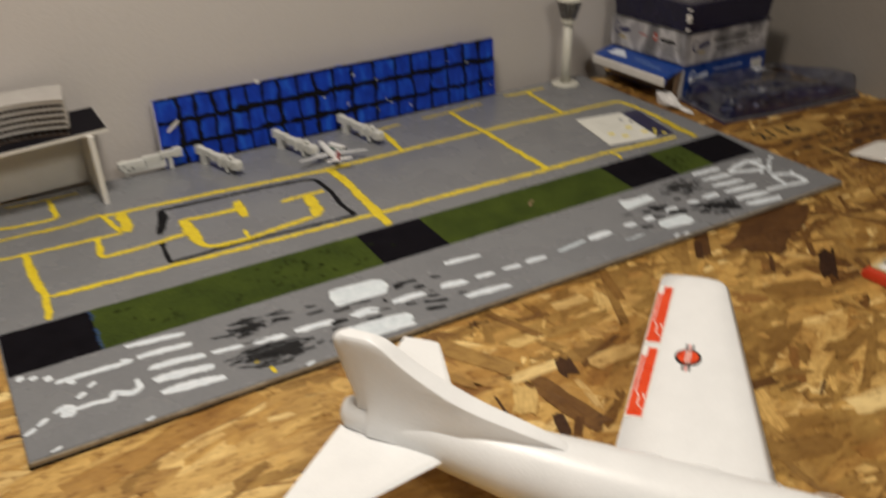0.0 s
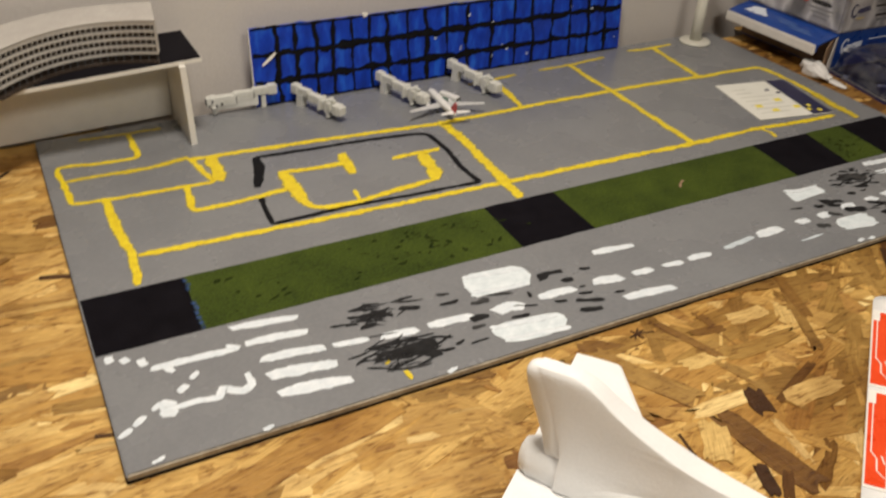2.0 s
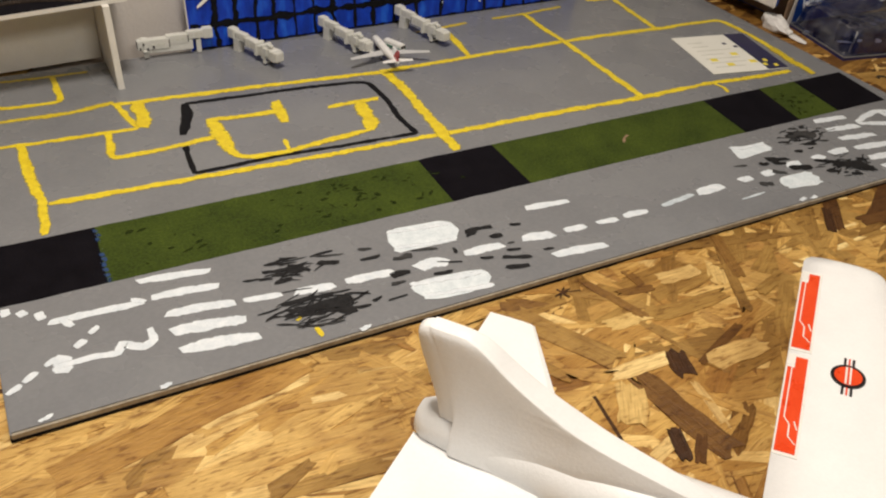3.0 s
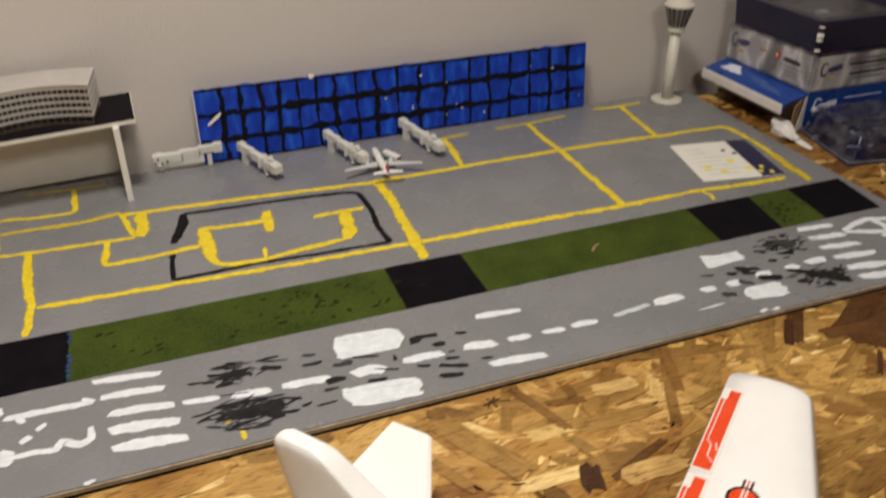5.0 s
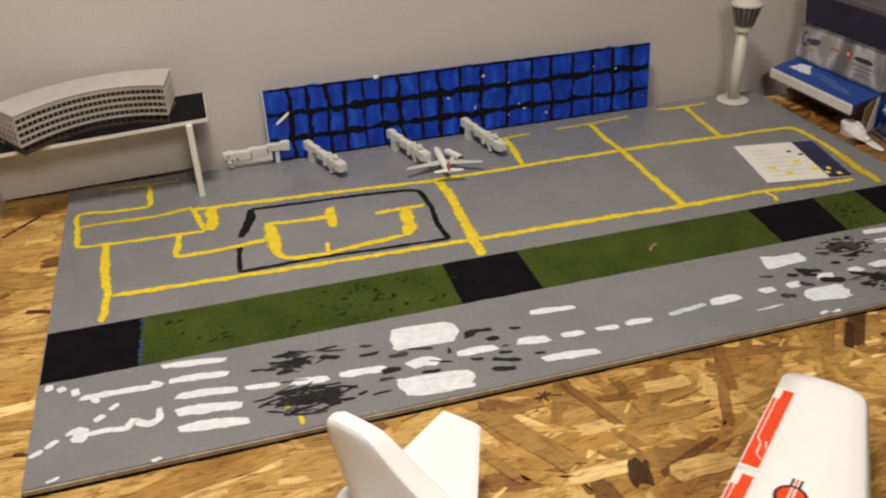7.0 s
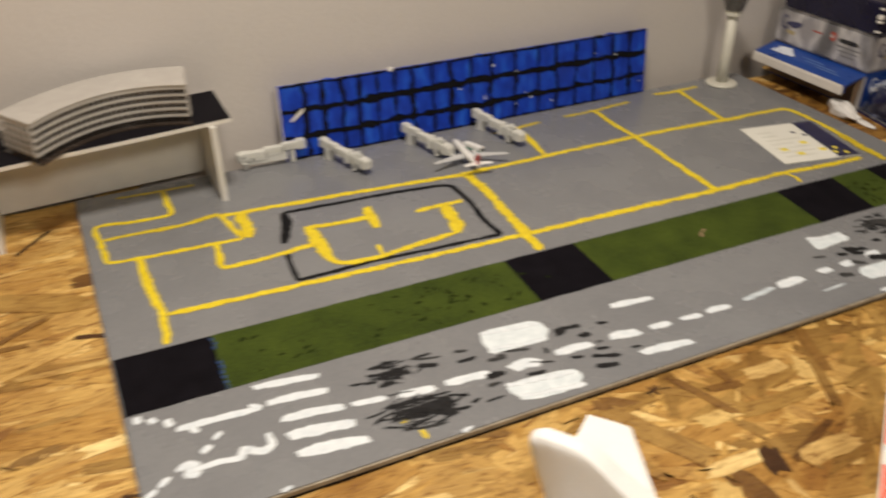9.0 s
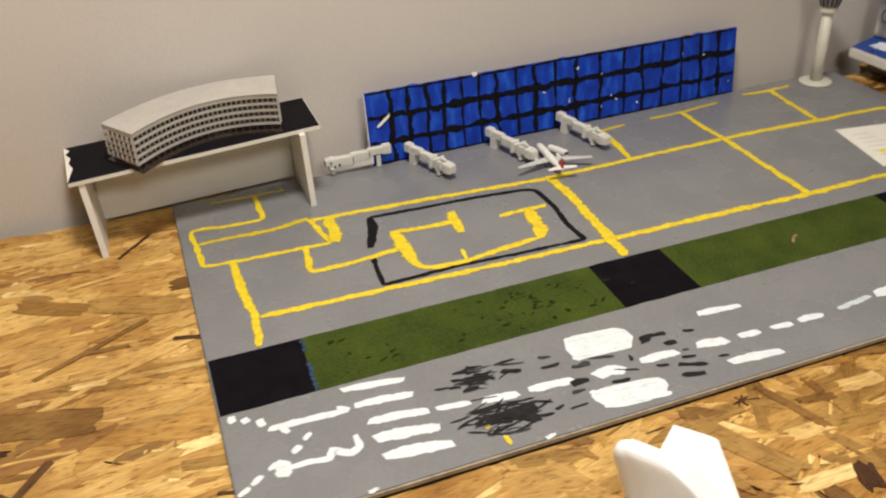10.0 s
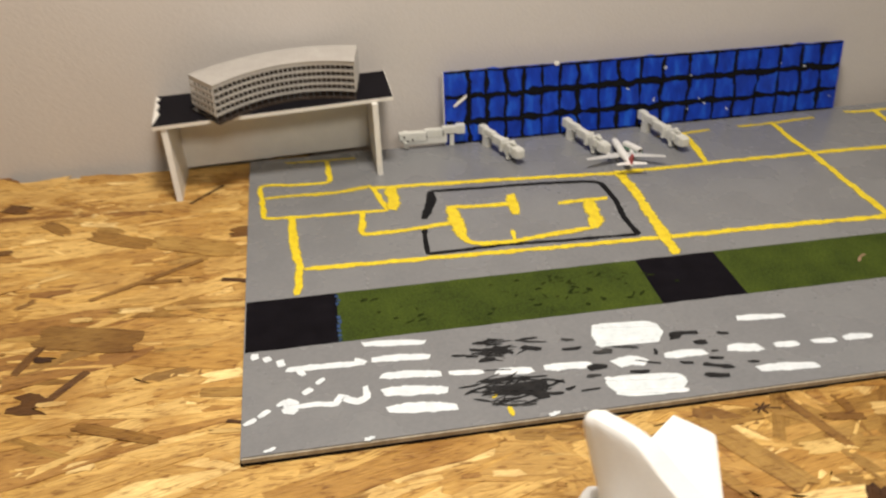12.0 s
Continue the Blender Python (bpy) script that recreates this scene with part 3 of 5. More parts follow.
Z1, Z2, Z3, Z4, Z5 = (TOP + 0.00012 * k for k in range(1, 6))


def strip(name, x0, x1, t0, t1, material, label):
    """A painted field of the verge from x0 to x1 at its near edge and t0 to t1 at its far edge."""
    n = max(4, int((x1 - x0) / 0.012))
    ring = []
    for i in range(n + 1):
        x = x0 + (x1 - x0) * i / n
        ring.append((x, 0.1475 + 0.004 * x + 0.0012 * noise.noise((x * 40, 1, 0))))
    for i in range(n, -1, -1):
        x = t0 + (t1 - t0) * i / n
        ring.append((x, 0.2385 + 0.004 * x + 0.0012 * noise.noise((x * 40, 5, 0))))
    part(name, prism(ring, TOP - 0.0002, Z1), material, board, label)


CUTS = ((0.0015, 0.0015), (0.094, 0.0985), (0.439, 0.4425), (0.536, 0.539), (0.856, 0.867), (0.952, 0.970), (1.024, 1.037), (1.117, 1.131))
for i, (a, b) in enumerate(zip(CUTS, CUTS[1:])):
    if i % 2:
        strip("grass_strip", a[0], b[0], a[1], b[1], GRASS, "mottled dark green painted grass")
    else:
        strip("black_square", a[0], b[0], a[1], b[1], BLACKSQ, "matt black painted square")
for i in range(11):
    part("blue_dab", dab(0.0953 + random.uniform(-0.0012, 0.0012) + 0.00035 * i, 0.1515 + 0.0081 * i, 0.0042, random.uniform(0.0045, 0.0068), Z2, random.uniform(-30, 30), 0.4), BLUEDOT, board)
for i in range(80):
    gx = random.choice((random.gauss(0.36, 0.04), random.gauss(0.33, 0.06), random.uniform(0.12, 0.43), random.gauss(0.985, 0.015)))
    gy, ga, gl = random.uniform(0.158, 0.225), random.gauss(0.3, 0.5), random.uniform(0.003, 0.012)
    part("moss_fleck", brush([(gx, gy), (gx + gl * math.cos(ga), gy + gl * math.sin(ga))], random.uniform(0.003, 0.008), Z2, 0.5, taper=0.6), MOSS, board)
part("straw_bit", brush([(0.692, 0.187), (0.700, 0.196), (0.708, 0.2)], 0.004, Z4, 0.3, thick=0.002), BOXBROWN, board, "dry straw-coloured leaf scrap")


def line(name, points, width, material, z, **more):
    width *= 1.2
    part(name, brush(points, width, z, **more), material, board)


# yellow taxi lines
line("taxi_line", [(0.017, 0.487), (0.06, 0.488), (0.11, 0.486), (0.165, 0.496)], 0.0110, YELLOWTHIN, Z2)
line("taxi_line", [(0.152, 0.594), (0.10, 0.594), (0.05, 0.597)], 0.008, YELLOWTHIN, Z2)
line("taxi_line", [(0.110, 0.592), (0.110, 0.569), (0.108, 0.521), (0.06, 0.521), (0.017, 0.525), (0.018, 0.48), (0.020, 0.430)], 0.0085, YELLOW, Z3)
line("taxi_line", [(0.020, 0.430), (0.055, 0.426), (0.11, 0.424), (0.177, 0.421)], 0.009, YELLOW, Z2)
line("taxi_line", [(0.166, 0.490), (0.172, 0.455), (0.178, 0.421)], 0.010, YELLOW, Z3)
line("taxi_line", [(0.190, 0.486), (0.190, 0.455), (0.184, 0.421)], 0.020, YELLOW, Z4)
line("taxi_line", [(0.162, 0.490), (0.28, 0.484), (0.40, 0.476), (0.509, 0.468)], 0.011, YELLOW, Z2)
line("taxi_line", [(0.505, 0.468), (0.60, 0.471), (0.70, 0.474), (0.80, 0.476)], 0.012, YELLOW, Z3)
line("taxi_line", [(0.80, 0.476), (0.90, 0.474), (0.98, 0.470), (1.10, 0.466), (1.108, 0.41), (1.100, 0.33), (1.088, 0.252)], 0.0115, YELLOW, Z2)
line("taxi_line", [(1.10, 0.35), (1.088, 0.252)], 0.018, YELLOWTHIN, Z3)
line("taxi_line", [(0.145, 0.422), (0.142, 0.39), (0.141, 0.364), (0.19, 0.364), (0.256, 0.371)], 0.0105, YELLOW, Z3)
line("taxi_line", [(0.338, 0.406), (0.30, 0.408), (0.254, 0.413)], 0.0125, YELLOW, Z4)
line("taxi_line", [(0.258, 0.416), (0.259, 0.373), (0.257, 0.335)], 0.0185, YELLOW, Z3)
line("taxi_line", [(0.257, 0.345), (0.262, 0.322), (0.28, 0.312), (0.318, 0.311), (0.37, 0.318), (0.424, 0.325)], 0.011, YELLOW, Z4)
line("taxi_line", [(0.3435, 0.434), (0.340, 0.405), (0.3355, 0.377)], 0.0145, YELLOW, Z3)
line("taxi_line", [(0.322, 0.338), (0.319, 0.312)], 0.007, YELLOW, Z3)
line("taxi_line", [(0.422, 0.324), (0.432, 0.35), (0.439, 0.394)], 0.0205, YELLOW, Z3)
line("taxi_line", [(0.398, 0.396), (0.43, 0.397), (0.466, 0.397)], 0.0120, YELLOW, Z2)
line("taxi_line", [(0.055, 0.427), (0.056, 0.36), (0.060, 0.30), (0.056, 0.243)], 0.012, YELLOW, Z3)
line("taxi_line", [(0.066, 0.296), (0.15, 0.293), (0.25, 0.290), (0.38, 0.286), (0.50, 0.284)], 0.0105, YELLOW, Z3, taper=0.3)
line("taxi_line", [(0.50, 0.284), (0.62, 0.283), (0.72, 0.281), (0.80, 0.279), (0.92, 0.281), (0.99, 0.274), (1.062, 0.273)], 0.0115, YELLOW, Z2)
line("taxi_line", [(0.918, 0.281), (0.924, 0.262), (0.919, 0.249)], 0.006, YELLOW, Z3)
line("taxi_line", [(0.507, 0.474), (0.508, 0.40), (0.502, 0.33), (0.495, 0.243)], 0.0165, YELLOW, Z4)
line("taxi_line", [(0.807, 0.590), (0.803, 0.52), (0.805, 0.474)], 0.011, YELLOW, Z3)
line("taxi_line", [(0.805, 0.476), (0.80, 0.38), (0.795, 0.280)], 0.012, YELLOW, Z3)
line("taxi_line", [(0.748, 0.590), (0.81, 0.592), (0.884, 0.601)], 0.010, YELLOWTHIN, Z2)
line("taxi_line", [(0.944, 0.612), (0.99, 0.608), (1.038, 0.612)], 0.0095, YELLOW, Z2)
line("taxi_line", [(0.994, 0.608), (0.985, 0.54), (0.976, 0.473)], 0.0115, YELLOW, Z3)
line("taxi_line", [(0.61, 0.578), (0.66, 0.583), (0.70, 0.588)], 0.010, YELLOWTHIN, Z2)
line("taxi_line", [(0.655, 0.583), (0.65, 0.53), (0.640, 0.474)], 0.0115, YELLOW, Z3)
part("paint_drip", dab(0.238, 0.014, 0.0050, 0.012, Z5, 6), YELLOW, board)
part("paint_drip", dab(0.228, 0.036, 0.006, 0.003, Z5, 30), YELLOWTHIN, board)

# black outline of the apron
line("apron_outline", [(0.241, 0.464), (0.30, 0.461), (0.38, 0.458), (0.455, 0.450), (0.472, 0.440), (0.474, 0.39), (0.468, 0.34), (0.470, 0.296)], 0.0072, BLACKLINE, Z4)
line("apron_outline", [(0.241, 0.464), (0.236, 0.43), (0.220, 0.388)], 0.012, BLACKLINE, Z4, taper=0.5)
line("apron_outline", [(0.216, 0.362), (0.212, 0.33), (0.210, 0.301)], 0.006, BLACKLINE, Z4)
line("apron_outline", [(0.210, 0.301), (0.30, 0.304), (0.39, 0.300), (0.470, 0.297)], 0.006, BLACKLINE, Z4)

# runway paint
for y0, y1, x0, x1, w in ((0.139, 0.131, 0.117, 0.179, 0.0095), (0.112, 0.107, 0.123, 0.180, 0.0105), (0.086, 0.078, 0.129, 0.186, 0.0105), (0.062, 0.054, 0.128, 0.188, 0.013), (0.038, 0.029, 0.129, 0.192, 0.012)):
    line("threshold_bar", [(x0, y0), ((x0 + x1) / 2, (y0 + y1) / 2 + 0.001), (x1, y1)], w, WHITEPAINT, Z3, taper=0.35)
for x0, x1, y0, y1, w in ((0.193, 0.226, 0.078, 0.073, 0.008), (0.237, 0.273, 0.0705, 0.067, 0.0105), (0.284, 0.331, 0.0685, 0.0645, 0.0105), (0.404, 0.446, 0.064, 0.0615, 0.011), (0.469, 0.503, 0.0625, 0.0585, 0.0125), (0.517, 0.542, 0.058, 0.0575, 0.0095), (0.556, 0.581, 0.057, 0.0545, 0.0085), (0.590, 0.621, 0.056, 0.0548, 0.0085), (0.697, 0.735, 0.0625, 0.0625, 0.014), (0.762, 0.78, 0.064, 0.064, 0.012), (0.797, 0.815, 0.064, 0.064, 0.011), (0.84, 0.862, 0.068, 0.068, 0.012), (0.885, 0.903, 0.069, 0.069, 0.011), (0.917, 0.945, 0.07, 0.07, 0.012)):
    line("centre_dash", [(x0, y0), ((x0 + x1) / 2, (y0 + y1) / 2), (x1, y1)], w, WHITEPAINT, Z3, taper=0.35)
line("centre_dash", [(0.642, 0.0565), (0.665, 0.059), (0.690, 0.062)], 0.010, WHITETHIN, Z3, taper=0.5)
line("runway_dash", [(0.735, 0.033), (0.752, 0.033), (0.770, 0.034)], 0.004, WHITETHIN, Z3, taper=0.5)
line("runway_dash", [(0.502, 0.108), (0.53, 0.106), (0.553, 0.103)], 0.0095, WHITEPAINT, Z3, taper=0.3)
line("runway_dash", [(0.483, 0.027), (0.51, 0.026), (0.542, 0.022)], 0.0095, WHITEPAINT, Z3, taper=0.3)
part("touchdown_patch", dab(0.381, 0.105, 0.071, 0.036, Z3, -6, 0.2, square=1.0), WHITETHICK, board)
part("touchdown_patch", dab(0.371, 0.026, 0.074, 0.030, Z3, -6, 0.14, square=0.55), WHITETHICK, board)
part("touchdown_patch", dab(0.829, 0.114, 0.056, 0.022, Z3, 0, 0.3, square=0.9), WHITETHICK, board)
part("touchdown_patch", dab(0.83, 0.038, 0.055, 0.025, Z3, -6, 0.4, square=0.7), WHITETHICK, board)
for tx, ty, tw in ((0.383, 0.118, 0.066), (0.378, 0.0915, 0.060), (0.369, 0.036, 0.068), (0.374, 0.0155, 0.064), (0.830, 0.121, 0.050), (0.831, 0.029, 0.044)):
    part("touchdown_stroke", brush([(tx - tw / 2, ty + 0.005), (tx, ty), (tx + tw / 2, ty - 0.004)], 0.0055, Z4, 0.5, taper=0.4), WHITEPAINT, board)
line("centre_dash", [(0.352, 0.061), (0.37, 0.063), (0.384, 0.058)], 0.014, WHITEPAINT, Z3)
# the painted figures 1 and 3, lying across the runway end
line("painted_figure", [(0.041, 0.113), (0.08, 0.111), (0.116, 0.109)], 0.009, WHITEPAINT, Z4, taper=0.4)
line("painted_figure", [(0.107, 0.117), (0.117, 0.109)], 0.006, WHITEPAINT, Z4)
line("painted_figure", [(0.052, 0.112), (0.058, 0.101)], 0.007, WHITEPAINT, Z4)
line("painted_figure", [(0.046, 0.068), (0.042, 0.048)], 0.013, WHITEPAINT, Z4)
line("painted_figure", [(0.042, 0.057), (0.065, 0.057), (0.084, 0.054), (0.089, 0.064), (0.096, 0.058), (0.104, 0.053), (0.113, 0.058), (0.113, 0.074)], 0.008, WHITEPAINT, Z4)
for x, y, w, h, a in ((0.011, 0.139, 0.008, 0.010, 0), (0.023, 0.133, 0.008, 0.009, 20), (0.036, 0.124, 0.008, 0.011, 10), (0.072, 0.089, 0.011, 0.006, 40), (0.060, 0.077, 0.011, 0.007, 40), (0.036, 0.064, 0.012, 0.006, 40), (0.02, 0.053, 0.014, 0.006, 40), (0.008, 0.044, 0.013, 0.006, 30)):
    part("white_dot", dab(x, y, w, h, Z4, a), WHITEPAINT, board)
# the far runway end
for x0, x1, y0, y1, w in ((0.965, 1.017, 0.140, 0.135, 0.010), (0.962, 1.014, 0.117, 0.110, 0.0105), (0.959, 1.014, 0.093, 0.085, 0.011), (0.958, 1.016, 0.068, 0.061, 0.0105), (0.955, 1.010, 0.044, 0.036, 0.0115), (0.953, 1.012, 0.022, 0.013, 0.0125)):
    line("threshold_bar", [(x0, y0), ((x0 + x1) / 2, (y0 + y1) / 2), (x1, y1)], w, WHITEPAINT, Z3, taper=0.3)
line("painted_figure", [(1.020, 0.117), (1.045, 0.126), (1.072, 0.130), (1.098, 0.122)], 0.009, WHITEPAINT, Z4)
line("painted_figure", [(1.018, 0.114), (1.045, 0.104), (1.072, 0.096)], 0.009, WHITEPAINT, Z4)
line("painted_figure", [(1.074, 0.128), (1.080, 0.110), (1.074, 0.096)], 0.011, WHITEPAINT, Z4)
line("painted_figure", [(1.014, 0.040), (1.05, 0.036), (1.087, 0.030), (1.092, 0.058), (1.064, 0.071), (1.054, 0.040)], 0.009, WHITEPAINT, Z4)
line("painted_figure", [(1.092, 0.058), (1.101, 0.068)], 0.007, WHITEPAINT, Z4)
for x, y in ((1.072, 0.084), (1.082, 0.094), (1.091, 0.101), (1.104, 0.112), (1.119, 0.122), (1.06, 0.090)):
    part("white_dot", dab(x, y, 0.010, 0.007, Z4, 30), WHITEPAINT, board)
for x, y in ((0.80, 0.006), (0.815, 0.004), (0.275, 0.003), (0.11, 0.003), (0.025, 0.005)):
    part("white_chip", dab(x, y, 0.010, 0.0045, TOP + 0.0007, 15, 0.5), WHITEPAINT, board)


def scuffs(x, y, w, h, count, size, seed):
    """A cluster of black brush marks that stand for tyre scuffs."""
    rnd = random.Random(seed)
    for i in range(count):
        px, py = x + rnd.gauss(0, w / 3.2), y + rnd.gauss(0, h / 3.2)
        length, turn = size * rnd.uniform(0.6, 2.0), rnd.gauss(0.0, 0.3)
        dx, dy = length / 2 * math.cos(turn), length / 2 * math.sin(turn)
        part("tyre_scuff", brush([(px - dx, py - dy), (px, py + rnd.uniform(-0.002, 0.002)), (px + dx, py + dy)], rnd.uniform(0.0010, 0.0028), Z5, 0.6, taper=0.7), SKID, board)


def tyre_marks(rows, seed):
    """Short crisp black brush marks, each from one end to the other with its width."""
    rnd = random.Random(seed)
    for x0, y0, x1, y1, w in rows:
        wide = max(w, 0.0022) * (0.8 if w > 0.012 else 1.05)
        mid = ((x0 + x1) / 2 + rnd.uniform(-0.002, 0.002), (y0 + y1) / 2 + rnd.uniform(-0.15, 0.15) * wide)
        part("tyre_scuff", brush([(x0, y0), mid, (x1, y1)], wide, Z5, 0.6 if w > 0.009 else 0.4, taper=0.4), SKIDTHIN if rnd.random() < 0.22 else SKID, board)


tyre_marks(((0.244, 0.110, 0.261, 0.096, 0.0070), (0.220, 0.110, 0.249, 0.106, 0.0060), (0.214, 0.099, 0.226, 0.097, 0.0030), (0.225, 0.090, 0.242, 0.091, 0.0050), (0.241, 0.124, 0.257, 0.119, 0.0030), (0.225, 0.119, 0.240, 0.117, 0.0020), (0.226, 0.103, 0.241, 0.100, 0.0030), (0.268, 0.115, 0.291, 0.117, 0.0040), (0.271, 0.115, 0.298, 0.108, 0.0040), (0.270, 0.103, 0.290, 0.098, 0.0070), (0.313, 0.108, 0.326, 0.105, 0.0050), (0.309, 0.093, 0.329, 0.092, 0.0060)), 20)
tyre_marks(((0.220, 0.060, 0.267, 0.055, 0.0060), (0.236, 0.042, 0.280, 0.042, 0.0160), (0.276, 0.052, 0.297, 0.043, 0.0040), (0.275, 0.032, 0.292, 0.029, 0.0040), (0.217, 0.044, 0.251, 0.034, 0.0040), (0.231, 0.024, 0.263, 0.019, 0.0030), (0.249, 0.035, 0.278, 0.030, 0.0100), (0.229, 0.051, 0.244, 0.047, 0.0050), (0.295, 0.033, 0.305, 0.036, 0.0040), (0.308, 0.028, 0.327, 0.029, 0.0030), (0.223, 0.050, 0.236, 0.042, 0.0040), (0.252, 0.022, 0.265, 0.022, 0.0010)), 21)
tyre_marks(((0.338, 0.083, 0.357, 0.080, 0.0090), (0.359, 0.088, 0.384, 0.081, 0.0050), (0.399, 0.076, 0.397, 0.067, 0.0040), (0.374, 0.062, 0.396, 0.053, 0.0030), (0.325, 0.058, 0.344, 0.058, 0.0080), (0.320, 0.048, 0.334, 0.047, 0.0070), (0.362, 0.046, 0.381, 0.044, 0.0050), (0.422, 0.095, 0.452, 0.094, 0.0090), (0.420, 0.088, 0.433, 0.092, 0.0060)), 22)
tyre_marks(((0.441, 0.078, 0.454, 0.076, 0.0070), (0.471, 0.090, 0.482, 0.086, 0.0050), (0.452, 0.062, 0.459, 0.061, 0.0030), (0.445, 0.053, 0.459, 0.049, 0.0040), (0.415, 0.052, 0.427, 0.048, 0.0040), (0.435, 0.044, 0.462, 0.035, 0.0080), (0.430, 0.030, 0.452, 0.022, 0.0090), (0.479, 0.040, 0.490, 0.038, 0.0040)), 23)
tyre_marks(((0.896, 0.124, 0.939, 0.114, 0.0220), (0.875, 0.115, 0.891, 0.111, 0.0050), (0.915, 0.137, 0.927, 0.135, 0.0050), (0.931, 0.133, 0.939, 0.132, 0.0050), (0.936, 0.119, 0.950, 0.118, 0.0060), (0.928, 0.100, 0.941, 0.095, 0.0040), (0.901, 0.100, 0.920, 0.096, 0.0080), (0.877, 0.091, 0.888, 0.088, 0.0070)), 24)
tyre_marks(((0.898, 0.055, 0.940, 0.025, 0.0190), (0.883, 0.066, 0.901, 0.054, 0.0080), (0.877, 0.039, 0.892, 0.035, 0.0070), (0.936, 0.047, 0.946, 0.042, 0.0090), (0.901, 0.024, 0.914, 0.021, 0.0070), (0.925, 0.025, 0.939, 0.022, 0.0110)), 25)
tyre_marks(((0.779, 0.091, 0.795, 0.087, 0.0060), (0.812, 0.085, 0.824, 0.081, 0.0100), (0.828, 0.089, 0.855, 0.079, 0.0120), (0.829, 0.078, 0.845, 0.074, 0.0080), (0.840, 0.061, 0.868, 0.056, 0.0100), (0.812, 0.062, 0.826, 0.054, 0.0100), (0.778, 0.049, 0.794, 0.044, 0.0100)), 26)
for x, y, w, h, a in ((0.917, 0.119, 0.030, 0.016, -8), (0.920, 0.041, 0.033, 0.014, -15), (0.260, 0.044, 0.034, 0.015, -6), (0.249, 0.103, 0.019, 0.009, -12)):
    part("tyre_scuff", dab(x, y, w, h, Z5, a, 0.6), SKID, board)
scuffs(0.238, 0.104, 0.038, 0.028, 34, 0.012, 1)
scuffs(0.248, 0.042, 0.062, 0.034, 60, 0.015, 4)
scuffs(0.914, 0.116, 0.052, 0.036, 44, 0.010, 11)
scuffs(0.914, 0.040, 0.056, 0.034, 42, 0.010, 12)

# ---- the blue terminal front, a painted panel leaning on the wall ----
PX0, PX1 = 0.289, 0.936
front = thing("blue_glass_panel", "blue painted panel with hand-drawn black window grid", "panel")
lean = Matrix.Translation((PX0, 0.614, TOP)) @ Matrix.Rotation(math.atan2(0.026, 1), 4, "Z") @ Matrix.Rotation(radians(-5.5), 4, "X")
front.matrix_basis = lean
PW, PH = PX1 - PX0, 0.1095
ring = [(PW * i / 60, PH + 0.0012 * noise.noise((i * 0.7, 3, 0)) + (0.002 if i % 23 == 7 else 0)) for i in range(61)]
body = bmesh.new()
lo = [body.verts.new((x, 0, 0)) for x, _ in ring]
hi = [body.verts.new((x, 0, z)) for x, z in ring]
for i in range(60):
    body.faces.new((lo[i], lo[i + 1], hi[i + 1], hi[i]))
got = bmesh.ops.extrude_face_region(body, geom=body.faces[:])["geom"]
bmesh.ops.translate(body, verts=[g for g in got if isinstance(g, bmesh.types.BMVert)], vec=(0, 0.005, 0))
part("panel", body, BLUE, front)
part("raw_end", block(-0.0012, 0.0004, 0.0002, 0.0048, 0.0, PH - 0.001), CARD, front, "unpainted white cut edge")
COLUMNS = (0.004, 0.058, 0.098, 0.145, 0.188, 0.231, 0.276, 0.322, 0.371, 0.420, 0.472, 0.530, 0.599, 0.664, 0.720, 0.778, 0.834, 0.893, 0.946, 0.996)


def grid_line(points, width, name):
    """A marker stroke on the panel's face, in its x and z."""
    bm = brush(points, width, 0.0006, 0.5, thick=0.0005)
    bmesh.ops.transform(bm, matrix=Matrix.Rotation(radians(90), 4, "X"), verts=bm.verts[:])
    part(name, bm, BLACKLINE, front)


for i, c in enumerate(COLUMNS):
    x = c * PW
    j = [random.uniform(-0.0018, 0.0018) for _ in range(4)]
    if 0 < i < len(COLUMNS) - 1:
        grid_line([(x + j[0], 0.001), (x + j[1], PH * 0.33), (x + j[2], PH * 0.66), (x + j[3], PH - 0.002)], random.uniform(0.0046, 0.0086), "column_line")
for h in (0.30, 0.655):
    grid_line([(0.002 + (PW - 0.004) * k / 22, PH * h + 0.0020 * noise.noise((k * 0.9, h * 40, 2))) for k in range(23)], 0.0090, "row_line")
grid_line([(0.1, PH * 0.64), (0.2, PH * 0.675), (0.3, PH * 0.65), (0.36, PH * 0.67)], 0.0105, "row_line")
grid_line([(0.002, 0.0015), (PW * 0.5, 0.002), (PW - 0.002, 0.0015)], 0.003, "row_line")
grid_line([(0.002, PH - 0.001), (PW * 0.5, PH - 0.0014), (PW - 0.002, PH - 0.001)], 0.0035, "row_line")
# small pale dabs painted as glints on the glossy blue
for k in range(12):
    x, z = random.uniform(0.01, PW - 0.01), random.uniform(0.006, PH - 0.006)
    bm = dab(x, z, random.uniform(0.002, 0.005), random.uniform(0.001, 0.003), 0.0012, random.uniform(0, 180), 0.5)
    bmesh.ops.transform(bm, matrix=Matrix.Rotation(radians(90), 4, "X"), verts=bm.verts[:])
    part("glint_fleck", bm, LOGO, front)
tape = dab(0.024, 0.066, 0.026, 0.004, 0.0025, 38, 0.3)
bmesh.ops.transform(tape, matrix=Matrix.Rotation(radians(90), 4, "X"), verts=tape.verts[:])
part("tape_glint_strip", tape, DECALWHITE, front, "curled shiny tape strip")
glue = dab(0.172, PH + 0.001, 0.008, 0.005, 0.003, 0, 0.4, thick=0.004)
bmesh.ops.transform(glue, matrix=Matrix.Rotation(radians(90), 4, "X"), verts=glue.verts[:])
part("glue_blob", glue, DECALWHITE, front)

